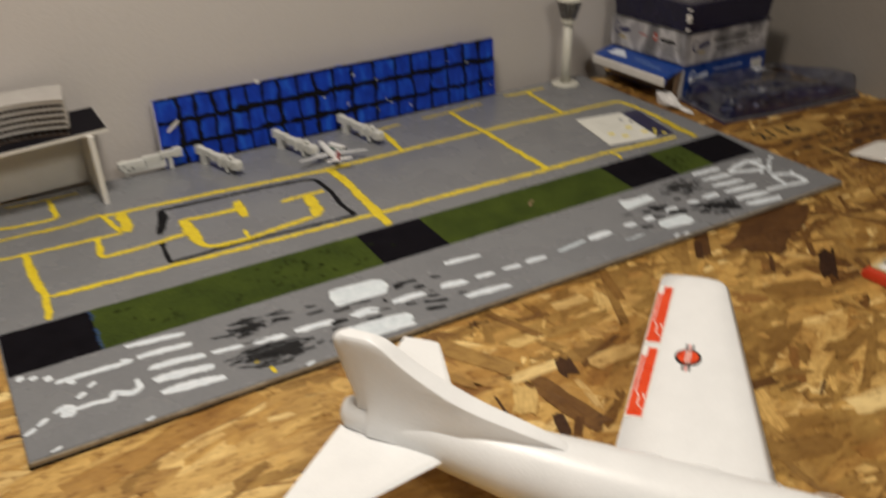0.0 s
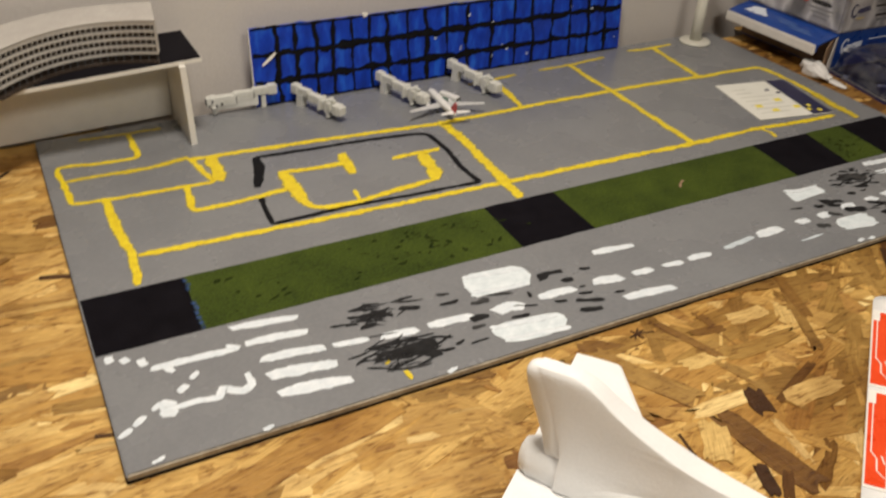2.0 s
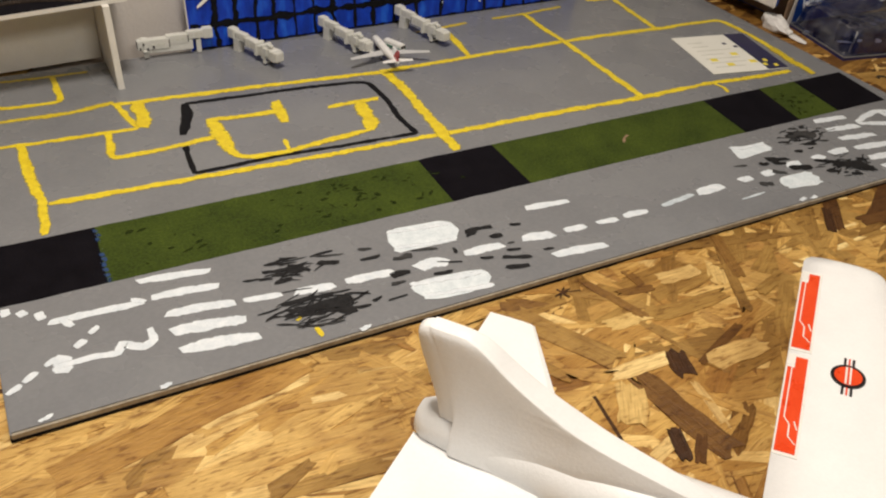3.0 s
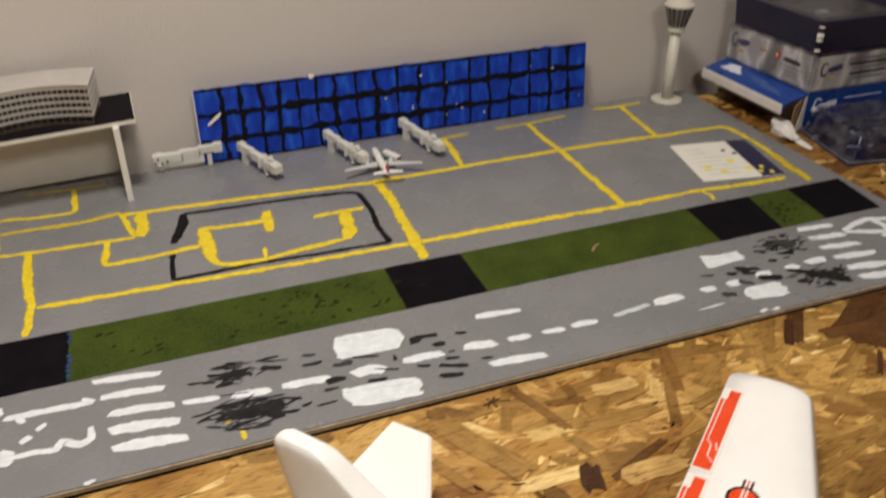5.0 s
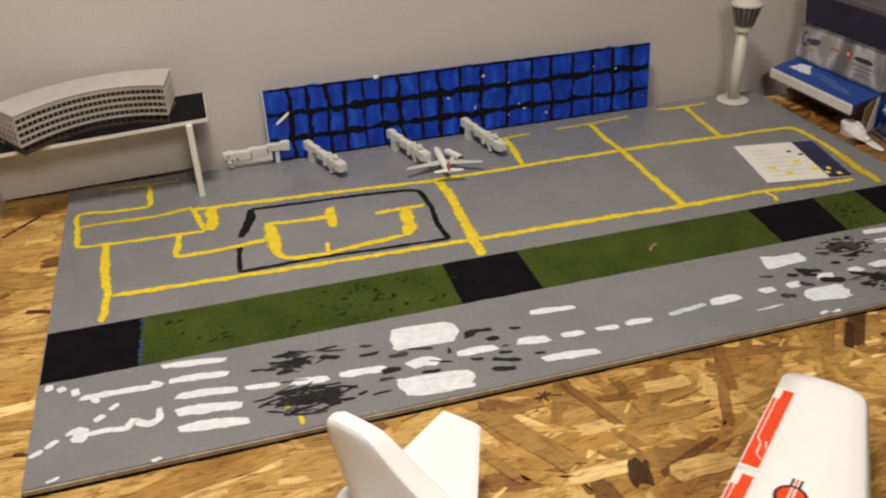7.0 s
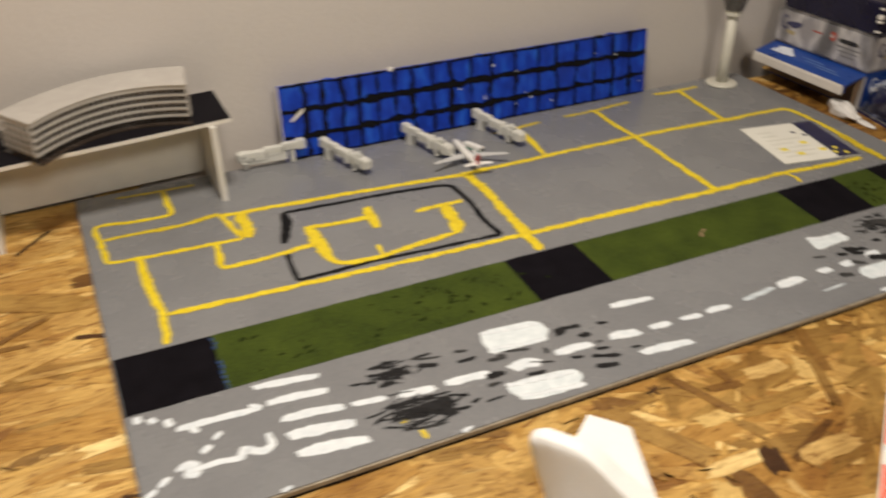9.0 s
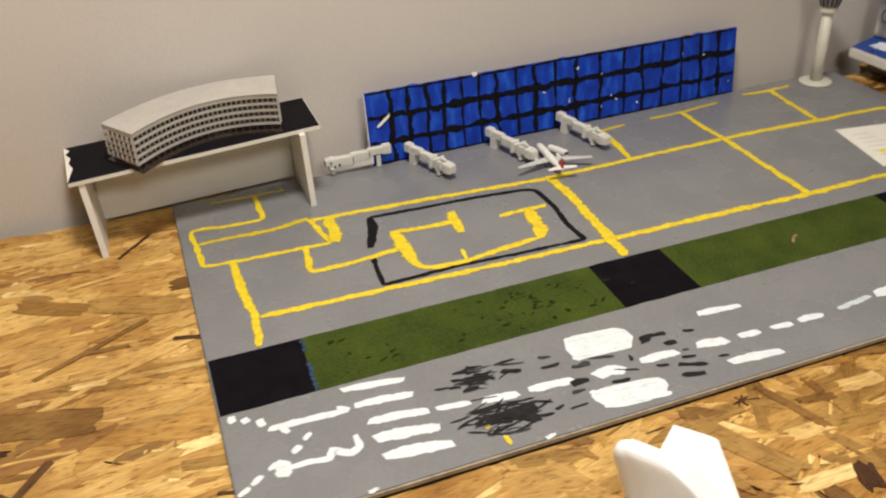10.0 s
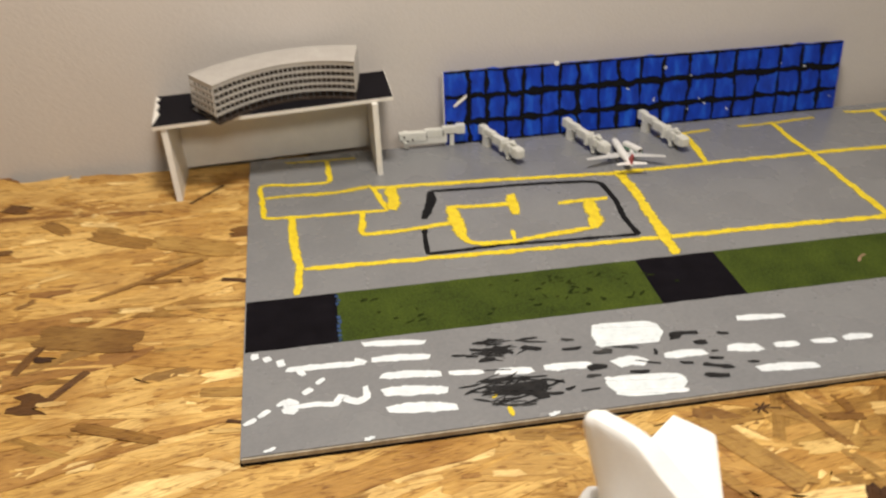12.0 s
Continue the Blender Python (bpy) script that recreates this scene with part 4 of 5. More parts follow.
# ---- the foam board stand with the curved terminal ----
stand = thing("foam_board_stand", "white foam board stand with black paper top", "stand")
SL, SR, ZL, ZR = -0.112, 0.205, 0.106, 0.119


def top_z(x):
    return ZL + (ZR - ZL) * (x - SL) / (SR - SL)


def slab(ring, thick, lift=0.0, bm=None):
    bm = bm or bmesh.new()
    a = [bm.verts.new((x, y, top_z(x) + lift)) for x, y in ring]
    b = [bm.verts.new((x, y, top_z(x) + lift - thick)) for x, y in ring]
    n = len(ring)
    bm.faces.new(a)
    bm.faces.new(b[::-1])
    for i in range(n):
        bm.faces.new((a[i], b[i], b[(i + 1) % n], a[(i + 1) % n]))
    return bm


torn = [(SL - 0.004, 0.645), (SL + 0.002, 0.632), (SL - 0.003, 0.622), (SL + 0.003, 0.607), (SL + 0.001, 0.59), (SL + 0.006, 0.572), (SL + 0.003, 0.55), (SL, 0.529)]
part("deck", slab([(SL, 0.529), (SR, 0.541), (SR + 0.001, 0.650), (SL - 0.006, 0.645)], 0.005), CARD, stand)
part("deck_cover", slab(torn + [(SR - 0.0008, 0.5415), (SR, 0.650)], 0.0006, 0.0008), BLACKCARD, stand, "black paper cover with a torn end")


def leg_panel(x0, x1, foot, name, splay):
    bm = bmesh.new()
    for y0, y1, w in ((0.532, 0.640, 0.0076),):
        pts = [(x0, y0, top_z(x0) - 0.005), (x0, y1, top_z(x0) - 0.005), (x1, y1, foot), (x1, y0 - splay, foot)]
        a = [bm.verts.new((x - w / 2, y, z)) for x, y, z in pts]
        b = [bm.verts.new((x + w / 2, y, z)) for x, y, z in pts]
        bm.faces.new(a)
        bm.faces.new(b[::-1])
        for i in range(4):
            bm.faces.new((a[i], b[i], b[(i + 1) % 4], a[(i + 1) % 4]))
    part(name, bm, CARD, stand)


leg_panel(-0.098, -0.092, 0.0016, "leg_panel", 0.012)
leg_panel(0.179, 0.181, TOP + 0.0002, "leg_panel", 0.004)
bk = bmesh.new()
for x0, x1 in ((-0.0905, 0.1755),):
    a = [bk.verts.new(p) for p in ((x0, 0.620, 0.006), (x1, 0.628, 0.013), (x1, 0.628, top_z(x1) - 0.0052), (x0, 0.620, top_z(x0) - 0.0052))]
    b = [bk.verts.new(v.co + Vector((0, 0.005, 0))) for v in a]
    bk.faces.new(a)
    bk.faces.new(b[::-1])
    for i in range(4):
        bk.faces.new((a[i], b[i], b[(i + 1) % 4], a[(i + 1) % 4]))
part("back_panel", bk, CARD, stand)

term = thing("terminal_building", "curved pale grey model terminal with five rows of windows", "model building")


def arc(t, back=0.0):
    """A point on the building's plan: t along its length, back from front (0) to rear (1)."""
    f = Vector((-0.027, 0.512)) * (1 - t) ** 2 + Vector((0.057, 0.607)) * 2 * t * (1 - t) + Vector((0.156, 0.548)) * t * t
    r = Vector((-0.060, 0.568)) * (1 - t) ** 2 + Vector((0.048, 0.672)) * 2 * t * (1 - t) + Vector((0.166, 0.618)) * t * t
    return f.lerp(r, back)


def base_z(x):
    return top_z(x) + 0.0010


def storey(t0, t1, inset, z0, z1, n=40):
    """A curved slab between two heights over the stand."""
    bm = bmesh.new()
    ts = [t0 + (t1 - t0) * i / n for i in range(n + 1)]
    ring = [arc(t, inset) for t in ts] + [arc(t, 1 - inset) for t in ts[::-1]]
    low = [bm.verts.new((p.x, p.y, base_z(p.x) + z0)) for p in ring]
    top = [bm.verts.new((p.x, p.y, base_z(p.x) + z1)) for p in ring]
    m = n + 1
    for i in range(n):
        bm.faces.new((low[i], low[i + 1], low[2 * m - 2 - i], low[2 * m - 1 - i]))
        bm.faces.new((top[i], top[i + 1], top[2 * m - 2 - i], top[2 * m - 1 - i]))
    for i in range(len(ring)):
        k = (i + 1) % len(ring)
        bm.faces.new((low[i], low[k], top[k], top[i]))
    return bm


TH = 0.050
part("plinth", storey(0.0, 1.0, -0.10, 0.0, 0.0016), WINDOWS, term, "dark base plate")
part("core", storey(0.012, 0.988, 0.08, 0.0016, TH - 0.003), WINDOWS, term, "dark window glass")
LEVELS = [0.0088 + 0.0090 * k for k in range(5)]
for z in LEVELS:
    part("floor_band", storey(0.0, 1.0, 0.0, z, z + (0.0025 if z < LEVELS[-1] else 0.0052)), TERMINAL, term)
part("roof", storey(0.0, 1.0, -0.012, LEVELS[-1] + 0.0052, LEVELS[-1] + 0.0062), TERMINAL, term, "smooth pale roof slab")
for k in range(4):
    z0, z1 = LEVELS[k] + 0.0025, LEVELS[k + 1]
    for i in range(31):
        t = i / 30
        p, q = arc(min(t, 0.985) + 0.0075, 0.0), arc(min(t, 0.985) + 0.0075, 0.06)
        d = (arc(min(t + 0.01, 1)) - arc(max(t - 0.01, 0))).normalized() * 0.00042
        zb = base_z(p.x)
        bm = loft([[(*(p - d), zb + z), (*(p + d), zb + z), (*(q + d), zb + z), (*(q - d), zb + z)] for z in (z0, z1)])
        part("mullion", bm, TERMINAL, term)
    for i in range(7):
        for t, s in ((0.0, -1), (1.0, 1)):
            p = arc(t, 0.03 + 0.94 * i / 6)
            zb = base_z(p.x)
            part("mullion", block(p.x - 0.0012, p.x + 0.0012, p.y - 0.0012, p.y + 0.0012, zb + z0, zb + z1), TERMINAL, term)
for i in range(22):
    p = arc(0.01 + 0.98 * i / 21, 0.03)
    zb = base_z(p.x)
    part("column", block(p.x - 0.0008, p.x + 0.0008, p.y - 0.0008, p.y + 0.0008, zb + 0.0016, zb + LEVELS[0]), BRIDGEDARK, term)

# ---- control tower ----
tower = thing("control_tower", "cream plastic model control tower on a round foot", "model tower", (1.088, 0.606, TOP + 0.0003))
part("foot", turned([(0.0275, 0.0), (0.0275, 0.0026), (0.0250, 0.0046), (0.010, 0.0052)], 32), TOWER, tower, smooth=True)
part("shaft", turned([(0.0102, 0.0050), (0.0095, 0.05), (0.0088, 0.122)], 24), TOWER, tower, smooth=True)
part("collar", turned([(0.0088, 0.121), (0.0142, 0.1235), (0.0142, 0.1290), (0.0122, 0.1295), (0.0122, 0.1315), (0.0150, 0.1325)], 24), TOWER, tower)
cab = part("cab", turned([(0.0150, 0.1325), (0.0240, 0.164), (0.0240, 0.1655)], 16), TOWERGLASS, tower, "dark smoked cab windows")
for i in range(16):
    a = 2 * math.pi * i / 16
    bm = loft([[(r * math.cos(a + e), r * math.sin(a + e), z) for e, r in ((-0.035, r0), (0.035, r0), (0.035, r0 - 0.001), (-0.035, r0 - 0.001))] for r0, z in ((0.0154, 0.1325), (0.0244, 0.165))])
    part("window_post", bm, STEEL, cab)
part("roof_cap", turned([(0.0256, 0.1655), (0.0256, 0.1685), (0.0150, 0.1775), (0.0078, 0.1805), (0.0072, 0.187)], 28), TOWER, tower)
part("mast", turned([(0.0048, 0.187), (0.0040, 0.193), (0.0014, 0.195), (0.0012, 0.203)], 12), TOWER, tower)

# ---- passenger boarding bridges ----


def tube_box(x0, x1, w, z0, z1, bevel=0.0008):
    return block(x0, x1, -w / 2, w / 2, z0, z1, bevel)


def boarding_bridge(length):
    """A telescopic bridge along +x from its rotunda at the origin, head at the far end."""
    b = thing("boarding_bridge", "white plastic model passenger boarding bridge", "boarding bridge", group="boarding bridges")
    part("end_box", block(-0.006, 0.008, -0.0062, 0.0062, 0.0185, 0.0335, 0.001), BRIDGE, b)
    leg = bmesh.new()
    loft([[(x0, -0.0055, z), (x1, -0.0055, z), (x1, 0.0055, z), (x0, 0.0055, z)] for x0, x1, z in ((0.0045, 0.0165, 0.0), (0.0055, 0.0170, 0.009), (0.0065, 0.0190, 0.0195))], leg)
    part("rotunda_leg", leg, BRIDGE, b)
    s = length / 3.2
    for k, (w, lo_, hi_) in enumerate(((0.0092, 0.0195, 0.031), (0.0108, 0.018, 0.0305), (0.0125, 0.0165, 0.030))):
        bm = tube_box(0.003 + k * s * 0.9, 0.003 + (k + 1) * s * 0.95, w, lo_ - 0.003 * k, hi_ - 0.0026 * k)
        sec = part("tunnel_section", bm, BRIDGE, b)
        for side in (-1, 1):
            for n in range(3):
                x = 0.003 + k * s * 0.9 + s * (0.25 + 0.25 * n)
                part("window_strip", block(x - 0.0026, x + 0.0026, side * w / 2 - 0.0003, side * w / 2 + 0.0003, lo_ - 0.003 * k + 0.005, lo_ - 0.003 * k + 0.0078), PRINT, sec)
        if k:
            part("section_gap", block(0.0022 + k * s * 0.9, 0.0036 + k * s * 0.9, -w / 2 + 0.0004, w / 2 - 0.0004, lo_ - 0.003 * k + 0.001, hi_ - 0.0026 * k - 0.001), BRIDGEDARK, sec, "dark gap between tunnel sections")
        for n in range(4):
            x = 0.008 + k * s * 0.9 + s * 0.2 * n
            part("rib", block(x, x + 0.0009, -w / 2 - 0.0005, w / 2 + 0.0005, lo_ - 0.003 * k, hi_ - 0.0026 * k + 0.0005), BRIDGE, sec)
        part("roof_rib", block(0.003 + k * s * 0.9, 0.0042 + k * s * 0.9, -w / 2 - 0.0006, w / 2 + 0.0006, hi_ - 0.0026 * k - 0.002, hi_ - 0.0026 * k + 0.0008), BRIDGE, sec)
    h = length * 0.92
    for x, w, z0, z1 in ((0.56 * length, 0.0172, 0.0085, 0.0285), (0.72 * length, 0.0180, 0.0085, 0.0300)):
        part("tunnel_collar", block(x, x + 0.0052, -w / 2, w / 2, z0, z1, 0.0008), BRIDGE, b)
    part("control_box", block(0.78 * length, 0.86 * length, -0.0098, -0.0055, 0.0150, 0.0275, 0.0008), BRIDGE, b)
    part("control_box", block(0.80 * length, 0.90 * length, 0.0050, 0.0105, 0.0125, 0.0235, 0.0008), BRIDGE, b)
    stair = bmesh.new()
    loft([[(x, y, z) for x, z in ((0.60 * length, 0.0165), (0.615 * length, 0.0175), (0.73 * length, 0.0022), (0.715 * length, 0.0012))] for y in (0.0085, 0.0115)], stair)
    part("service_stair", stair, BRIDGE, b)
    part("lift_column", block(h - 0.016, h - 0.011, -0.0085, -0.006, 0.003, 0.026), BRIDGE, b)
    part("lift_column", block(h - 0.016, h - 0.011, 0.006, 0.0085, 0.003, 0.026), BRIDGE, b)
    part("wheel_beam", block(h - 0.0165, h - 0.0105, -0.009, 0.009, 0.0025, 0.0052, 0.0006), BRIDGE, b)
    for side in (-1, 1):
        bm = turned([(0.0027, -0.0012), (0.0027, 0.0012)], 14)
        bmesh.ops.transform(bm, matrix=Matrix.Translation((h - 0.0135, side * 0.0062, 0.0027)) @ Matrix.Rotation(radians(90), 4, "X"), verts=bm.verts[:])
        part("wheel", bm, BRIDGEDARK, b)
    part("cab", block(h - 0.003, length, -0.0082, 0.0082, 0.0095, 0.0255, 0.0012), BRIDGE, b)
    part("canopy", block(length - 0.001, length + 0.005, -0.0074, 0.0074, 0.0105, 0.0245, 0.0012), BRIDGE, b, "grey folding canopy")
    part("roof_unit", block(h - 0.012, h - 0.004, -0.003, 0.003, 0.0265, 0.0305, 0.0006), BRIDGE, b)
    part("service_step", block(h - 0.001, h + 0.006, 0.0082, 0.0115, 0.0095, 0.0108), BRIDGE, b)
    return b


bridge = boarding_bridge(0.098)
ZP = TOP + 0.0003


def bridge_pose(x0, y0, x1, y1):
    return pose(x0, y0, ZP, 0, 0, math.degrees(math.atan2(y1 - y0, x1 - x0)))


bridge.matrix_basis = bridge_pose(0.345, 0.606, 0.383, 0.518)
second = copy_thing(bridge, bridge_pose(0.475, 0.606, 0.507, 0.515))
third = copy_thing(bridge, bridge_pose(0.598, 0.612, 0.627, 0.508))
for b, k in ((bridge, 0.90), (second, 0.94), (third, 1.0)):
    b.scale = (k, 0.9, 0.9)
spare = copy_thing(bridge, pose(0.312, 0.610, ZP + 0.003, 0, 0, 178))
part("doorway", block(0.1025, 0.1035, -0.005, 0.005, 0.0125, 0.0225), BRIDGEDARK, spare, "dark doorway of the cab")
for c in list(spare.children):
    if c.name.startswith(("rotunda_leg", "service_stair", "tunnel_collar", "control_box", "lift_column", "wheel", "roof_unit")):
        bpy.data.objects.remove(c)
for px, pz, pw in ((0.094, 0.019, 0.0022), (0.088, 0.0115, 0.0030), (0.080, 0.0135, 0.0026), (0.099, 0.0125, 0.0020)):
    part("dark_fitting", block(px, px + pw, 0.0062, 0.0110, pz, pz + 0.0030), BRIDGEDARK, spare)
for px in (0.012, 0.088):
    part("end_leg", block(px, px + 0.007, -0.004, 0.004, -0.003, 0.018, 0.0008), BRIDGE, spare)
part("side_skirt", block(0.024, 0.096, -0.0048, 0.0048, 0.0040, 0.0185, 0.0008), BRIDGE, spare)
tagged(spare, "white plastic boarding bridge parked along the wall")

# ---- airliner and bus ----
jet = thing("model_airliner", "small white model airliner with grey wings and red tail", "model airplane", (0.526, 0.506, ZP), 84)
rings = []
for u, r, z in ((-0.052, 0.0012, 0.0155), (-0.046, 0.0022, 0.015), (-0.03, 0.0042, 0.0137), (-0.012, 0.0055, 0.0128), (0.03, 0.0056, 0.0126), (0.04, 0.0052, 0.0124), (0.046, 0.0038, 0.0120), (0.0492, 0.0018, 0.0116), (0.0502, 0.0005, 0.0115)):
    rings.append([(u, r * math.cos(2 * math.pi * i / 20), z + r * math.sin(2 * math.pi * i / 20)) for i in range(20)])
part("fuselage", loft(rings), JET, jet, smooth=True)


def airfoil(root_x, root_c, tip_x, tip_c, v0, v1, z0, z1, thick, n=7):
    """A wing half: from span v0 to v1, leading edges at +x, with a rounded nose and a sharp tail."""
    out = []
    shape = [(1.0, 0.0), (0.93, 0.42), (0.75, 0.5), (0.4, 0.34), (0.0, 0.04), (0.0, -0.04), (0.4, -0.3), (0.75, -0.42), (0.93, -0.36)]
    for k in range(n + 1):
        s = k / n
        x, c, v, z = root_x + (tip_x - root_x) * s, root_c + (tip_c - root_c) * s, v0 + (v1 - v0) * s, z0 + (z1 - z0) * s
        th = thick * (1 - 0.5 * s)
        out.append([(x + c * a, v, z + th * b) for a, b in shape])
    return out


for side in (-1, 1):
    part("wing", loft(airfoil(-0.008, 0.016, -0.026, 0.006, side * 0.003, side * 0.056, 0.0095, 0.0145, 0.0022)), WINGGREY, jet)
    part("tailplane", loft(airfoil(-0.051, 0.012, -0.054, 0.006, side * 0.001, side * 0.021, 0.0165, 0.018, 0.0012, 3)), JET, jet)
    pod = part("engine", loft([[(x, side * 0.0175 + r * math.cos(2 * math.pi * i / 14), 0.0078 + r * math.sin(2 * math.pi * i / 14)) for i in range(14)] for x, r in ((-0.004, 0.0014), (0.002, 0.0028), (0.012, 0.003), (0.0145, 0.0024))]), JET, jet)
    part("pylon", block(0.0, 0.01, side * 0.0175 - 0.0005, side * 0.0175 + 0.0005, 0.0095, 0.0118), WINGGREY, jet)
fin = bmesh.new()
loft([[(x, w, z), (x + c, w * 0.4, z), (x + c, -w * 0.4, z), (x, -w, z)] for x, c, w, z in ((-0.05, 0.018, 0.0009, 0.0165), (-0.0545, 0.0085, 0.0006, 0.0315))], fin)
part("tail_fin", fin, TAILRED, jet, "dark red tail fin")
for x, v in ((0.036, 0), (-0.004, 0.007), (-0.004, -0.007)):
    bm = turned([(0.0016, -0.0012), (0.0016, 0.0012)], 12)
    bmesh.ops.transform(bm, matrix=Matrix.Translation((x, v, 0.0016)) @ Matrix.Rotation(radians(90), 4, "X"), verts=bm.verts[:])
    wheel = part("wheel", bm, BRIDGEDARK, jet)
    part("strut", block(x - 0.0006, x + 0.0006, v - 0.0006, v + 0.0006, 0.0016, 0.0105), WINGGREY, jet)

bus = thing("model_bus", "tiny white and green airport bus beside the airliner", "model bus", (0.551, 0.530, ZP), -68)
part("body", block(-0.017, 0.017, -0.0048, 0.0048, 0.0016, 0.0125, 0.0014), JET, bus)
part("side_stripe", block(-0.0168, 0.0168, -0.0051, 0.0051, 0.0040, 0.0068), BUSGREEN, bus, "dark green side stripe")
part("windscreen", block(0.0166, 0.0173, -0.004, 0.004, 0.0068, 0.011), WINDOWS, bus)
for x in (-0.010, 0.010):
    for v in (-0.0043, 0.0043):
        bm = turned([(0.0017, -0.0008), (0.0017, 0.0008)], 12)
        bmesh.ops.transform(bm, matrix=Matrix.Translation((x, v, 0.0017)) @ Matrix.Rotation(radians(90), 4, "X"), verts=bm.verts[:])
        part("wheel", bm, BRIDGEDARK, bus)

# ---- printed leaflet ----
leaf = thing("folded_leaflet", "white printed leaflet with a navy end band", "leaflet", (0.940, 0.300, Z5 + 0.0002))
LX, LY = Vector((0.126, -0.021)), Vector((0.030, 0.127))


def leaf_ring(u0, u1, v0, v1):
    return [tuple(LX * u + LY * v) for u, v in ((u0, v0), (u1, v0), (u1, v1), (u0, v1))]


part("sheet", prism(leaf_ring(0, 1, 0, 1), 0.0, 0.0012), PAPER, leaf)
part("navy_band", prism(leaf_ring(0.73, 1, 0.004, 0.996), 0.0012, 0.0015), PAPERNAVY, leaf, "navy blue printed band")
for k in range(7):
    v = 0.14 + 0.11 * k
    part("print_bar", prism(leaf_ring(0.12, random.uniform(0.3, 0.62), v, v + 0.022), 0.0012, 0.0014), PRINT, leaf)
for u, v in ((0.30, 0.16), (0.50, 0.42), (0.62, 0.20), (0.16, 0.30)):
    part("yellow_mark", prism(leaf_ring(u, u + 0.09, v, v + 0.07), 0.0012, 0.0015), PRINTYELLOW, leaf)
for u, v in ((0.56, 0.72), (0.66, 0.62)):
    part("dark_mark", prism(leaf_ring(u, u + 0.05, v, v + 0.05), 0.0012, 0.0015), PAPERNAVY, leaf)
for u, v in ((0.74, 0.10), (0.80, 0.20), (0.86, 0.06)):
    part("yellow_mark", prism(leaf_ring(u, u + 0.05, v, v + 0.06), 0.0015, 0.0018), PRINTYELLOW, leaf)

# ---- boxes in the corner ----
bx, by = 1.226, 0.428
low_box = thing("blue_card_box", "blue printed cardboard box with an open end flap", "box")
part("carton", block(bx + 0.004, 1.456, by, 0.636, 0.0016, 0.0655, 0.001), BOXBLUE, low_box)
part("opening", block(bx + 0.001, bx + 0.0045, by + 0.004, 0.632, 0.005, 0.062), BOXBROWN, low_box, "brown card inside of the open end")
fl = bmesh.new()
flap = [(bx + 0.002, 0.0650), (bx - 0.033, 0.0570), (bx - 0.047, 0.0520), (bx - 0.049, 0.0405), (bx - 0.045, 0.0395), (bx - 0.044, 0.0500), (bx - 0.032, 0.0540), (bx + 0.002, 0.0620)]
loft([[(x, y, z) for x, z in flap] for y in (by - 0.004, by + 0.05, by + 0.1, by + 0.15, 0.630)], fl)
part("end_flap", fl, BOXBLUE, low_box)
part("flap_edge", block(bx - 0.0520, bx - 0.0470, by - 0.004, 0.630, 0.0355, 0.0530, 0.002), BOXWHITE, low_box, "white folded flap edge")
dust = bmesh.new()
loft([[(bx + 0.003, by + 0.003, z), (bx - 0.030, by - 0.012, z * 0.75 + 0.002), (bx - 0.031, by - 0.011, z * 0.75 + 0.002), (bx + 0.003, by + 0.0045, z)] for z in (0.006, 0.061)], dust)
part("dust_flap", dust, BOXBROWN, low_box, "small brown card side flap")


def face_bar(parent, x0, x1, z0, z1, material, name, y=None, proud=0.0006, soft=0.0):
    y = by if y is None else y
    if soft:
        bm = dab((x0 + x1) / 2, (z0 + z1) / 2, x1 - x0, z1 - z0, proud, 0, soft, square=0.3)
        bmesh.ops.transform(bm, matrix=Matrix.Translation((0, y, 0)) @ Matrix.Rotation(radians(90), 4, "X"), verts=bm.verts[:])
    else:
        bm = block(x0, x1, y - proud, y + 0.0004, z0, z1)
    part(name, bm, material, parent)


FRONT = Matrix.Rotation(radians(90), 4, "X")
SIDEWAYS = Matrix.Rotation(radians(-90), 4, "Z") @ FRONT


def swoosh(parent, place, facing, wide, high, material, weight=0.0026):
    """A printed mark as a plain shape: an open hook and a rough bar."""
    hook = [(0.16 * wide + 0.15 * wide * math.cos(a), 0.5 * high * math.sin(a)) for a in (0.7, 1.4, 2.2, 3.1, 4.0, 4.8, 5.6)]
    for bm in (brush(hook, weight, 0.0008, 0.3, thick=0.0004), dab(0.63 * wide, -0.02 * high, 0.66 * wide, 0.44 * high, 0.0008, 5, 0.45, square=0.4, thick=0.0004)):
        bmesh.ops.transform(bm, matrix=Matrix.Translation(place) @ facing, verts=bm.verts[:])
        part("logo_shape", bm, material, parent)


swoosh(low_box, (1.246, by, 0.040), FRONT, 0.052, 0.024, LOGO, 0.0036)
for k in range(3):
    face_bar(low_box, 1.31, 1.39 - 0.01 * k, 0.046 - 0.007 * k, 0.0475 - 0.007 * k, NAVYCARD if k else LOGO, "print_bar")
face_bar(low_box, 1.415, 1.446, 0.026, 0.050, BOXWHITE, "label_patch")
for k in range(6):
    face_bar(low_box, 1.419 + 0.004 * k, 1.421 + 0.004 * k, 0.030, 0.046, PRINT, "label_bar", proud=0.0009)
TILT = Matrix.Rotation(radians(-14), 4, "Y")
for u, v, w, h in ((0.600, -0.010, 0.034, 0.015), (0.588, -0.018, 0.030, 0.012), (0.612, -0.020, 0.018, 0.010)):
    bm = dab(0, 0, h, w, 0.0008, 0, 0.5, square=0.2)
    bmesh.ops.transform(bm, matrix=Matrix.Translation((bx + v - 0.006, u - 0.012, 0.0632 + 0.23 * v)) @ TILT, verts=bm.verts[:])
    part("logo_shape", bm, LOGO, low_box)
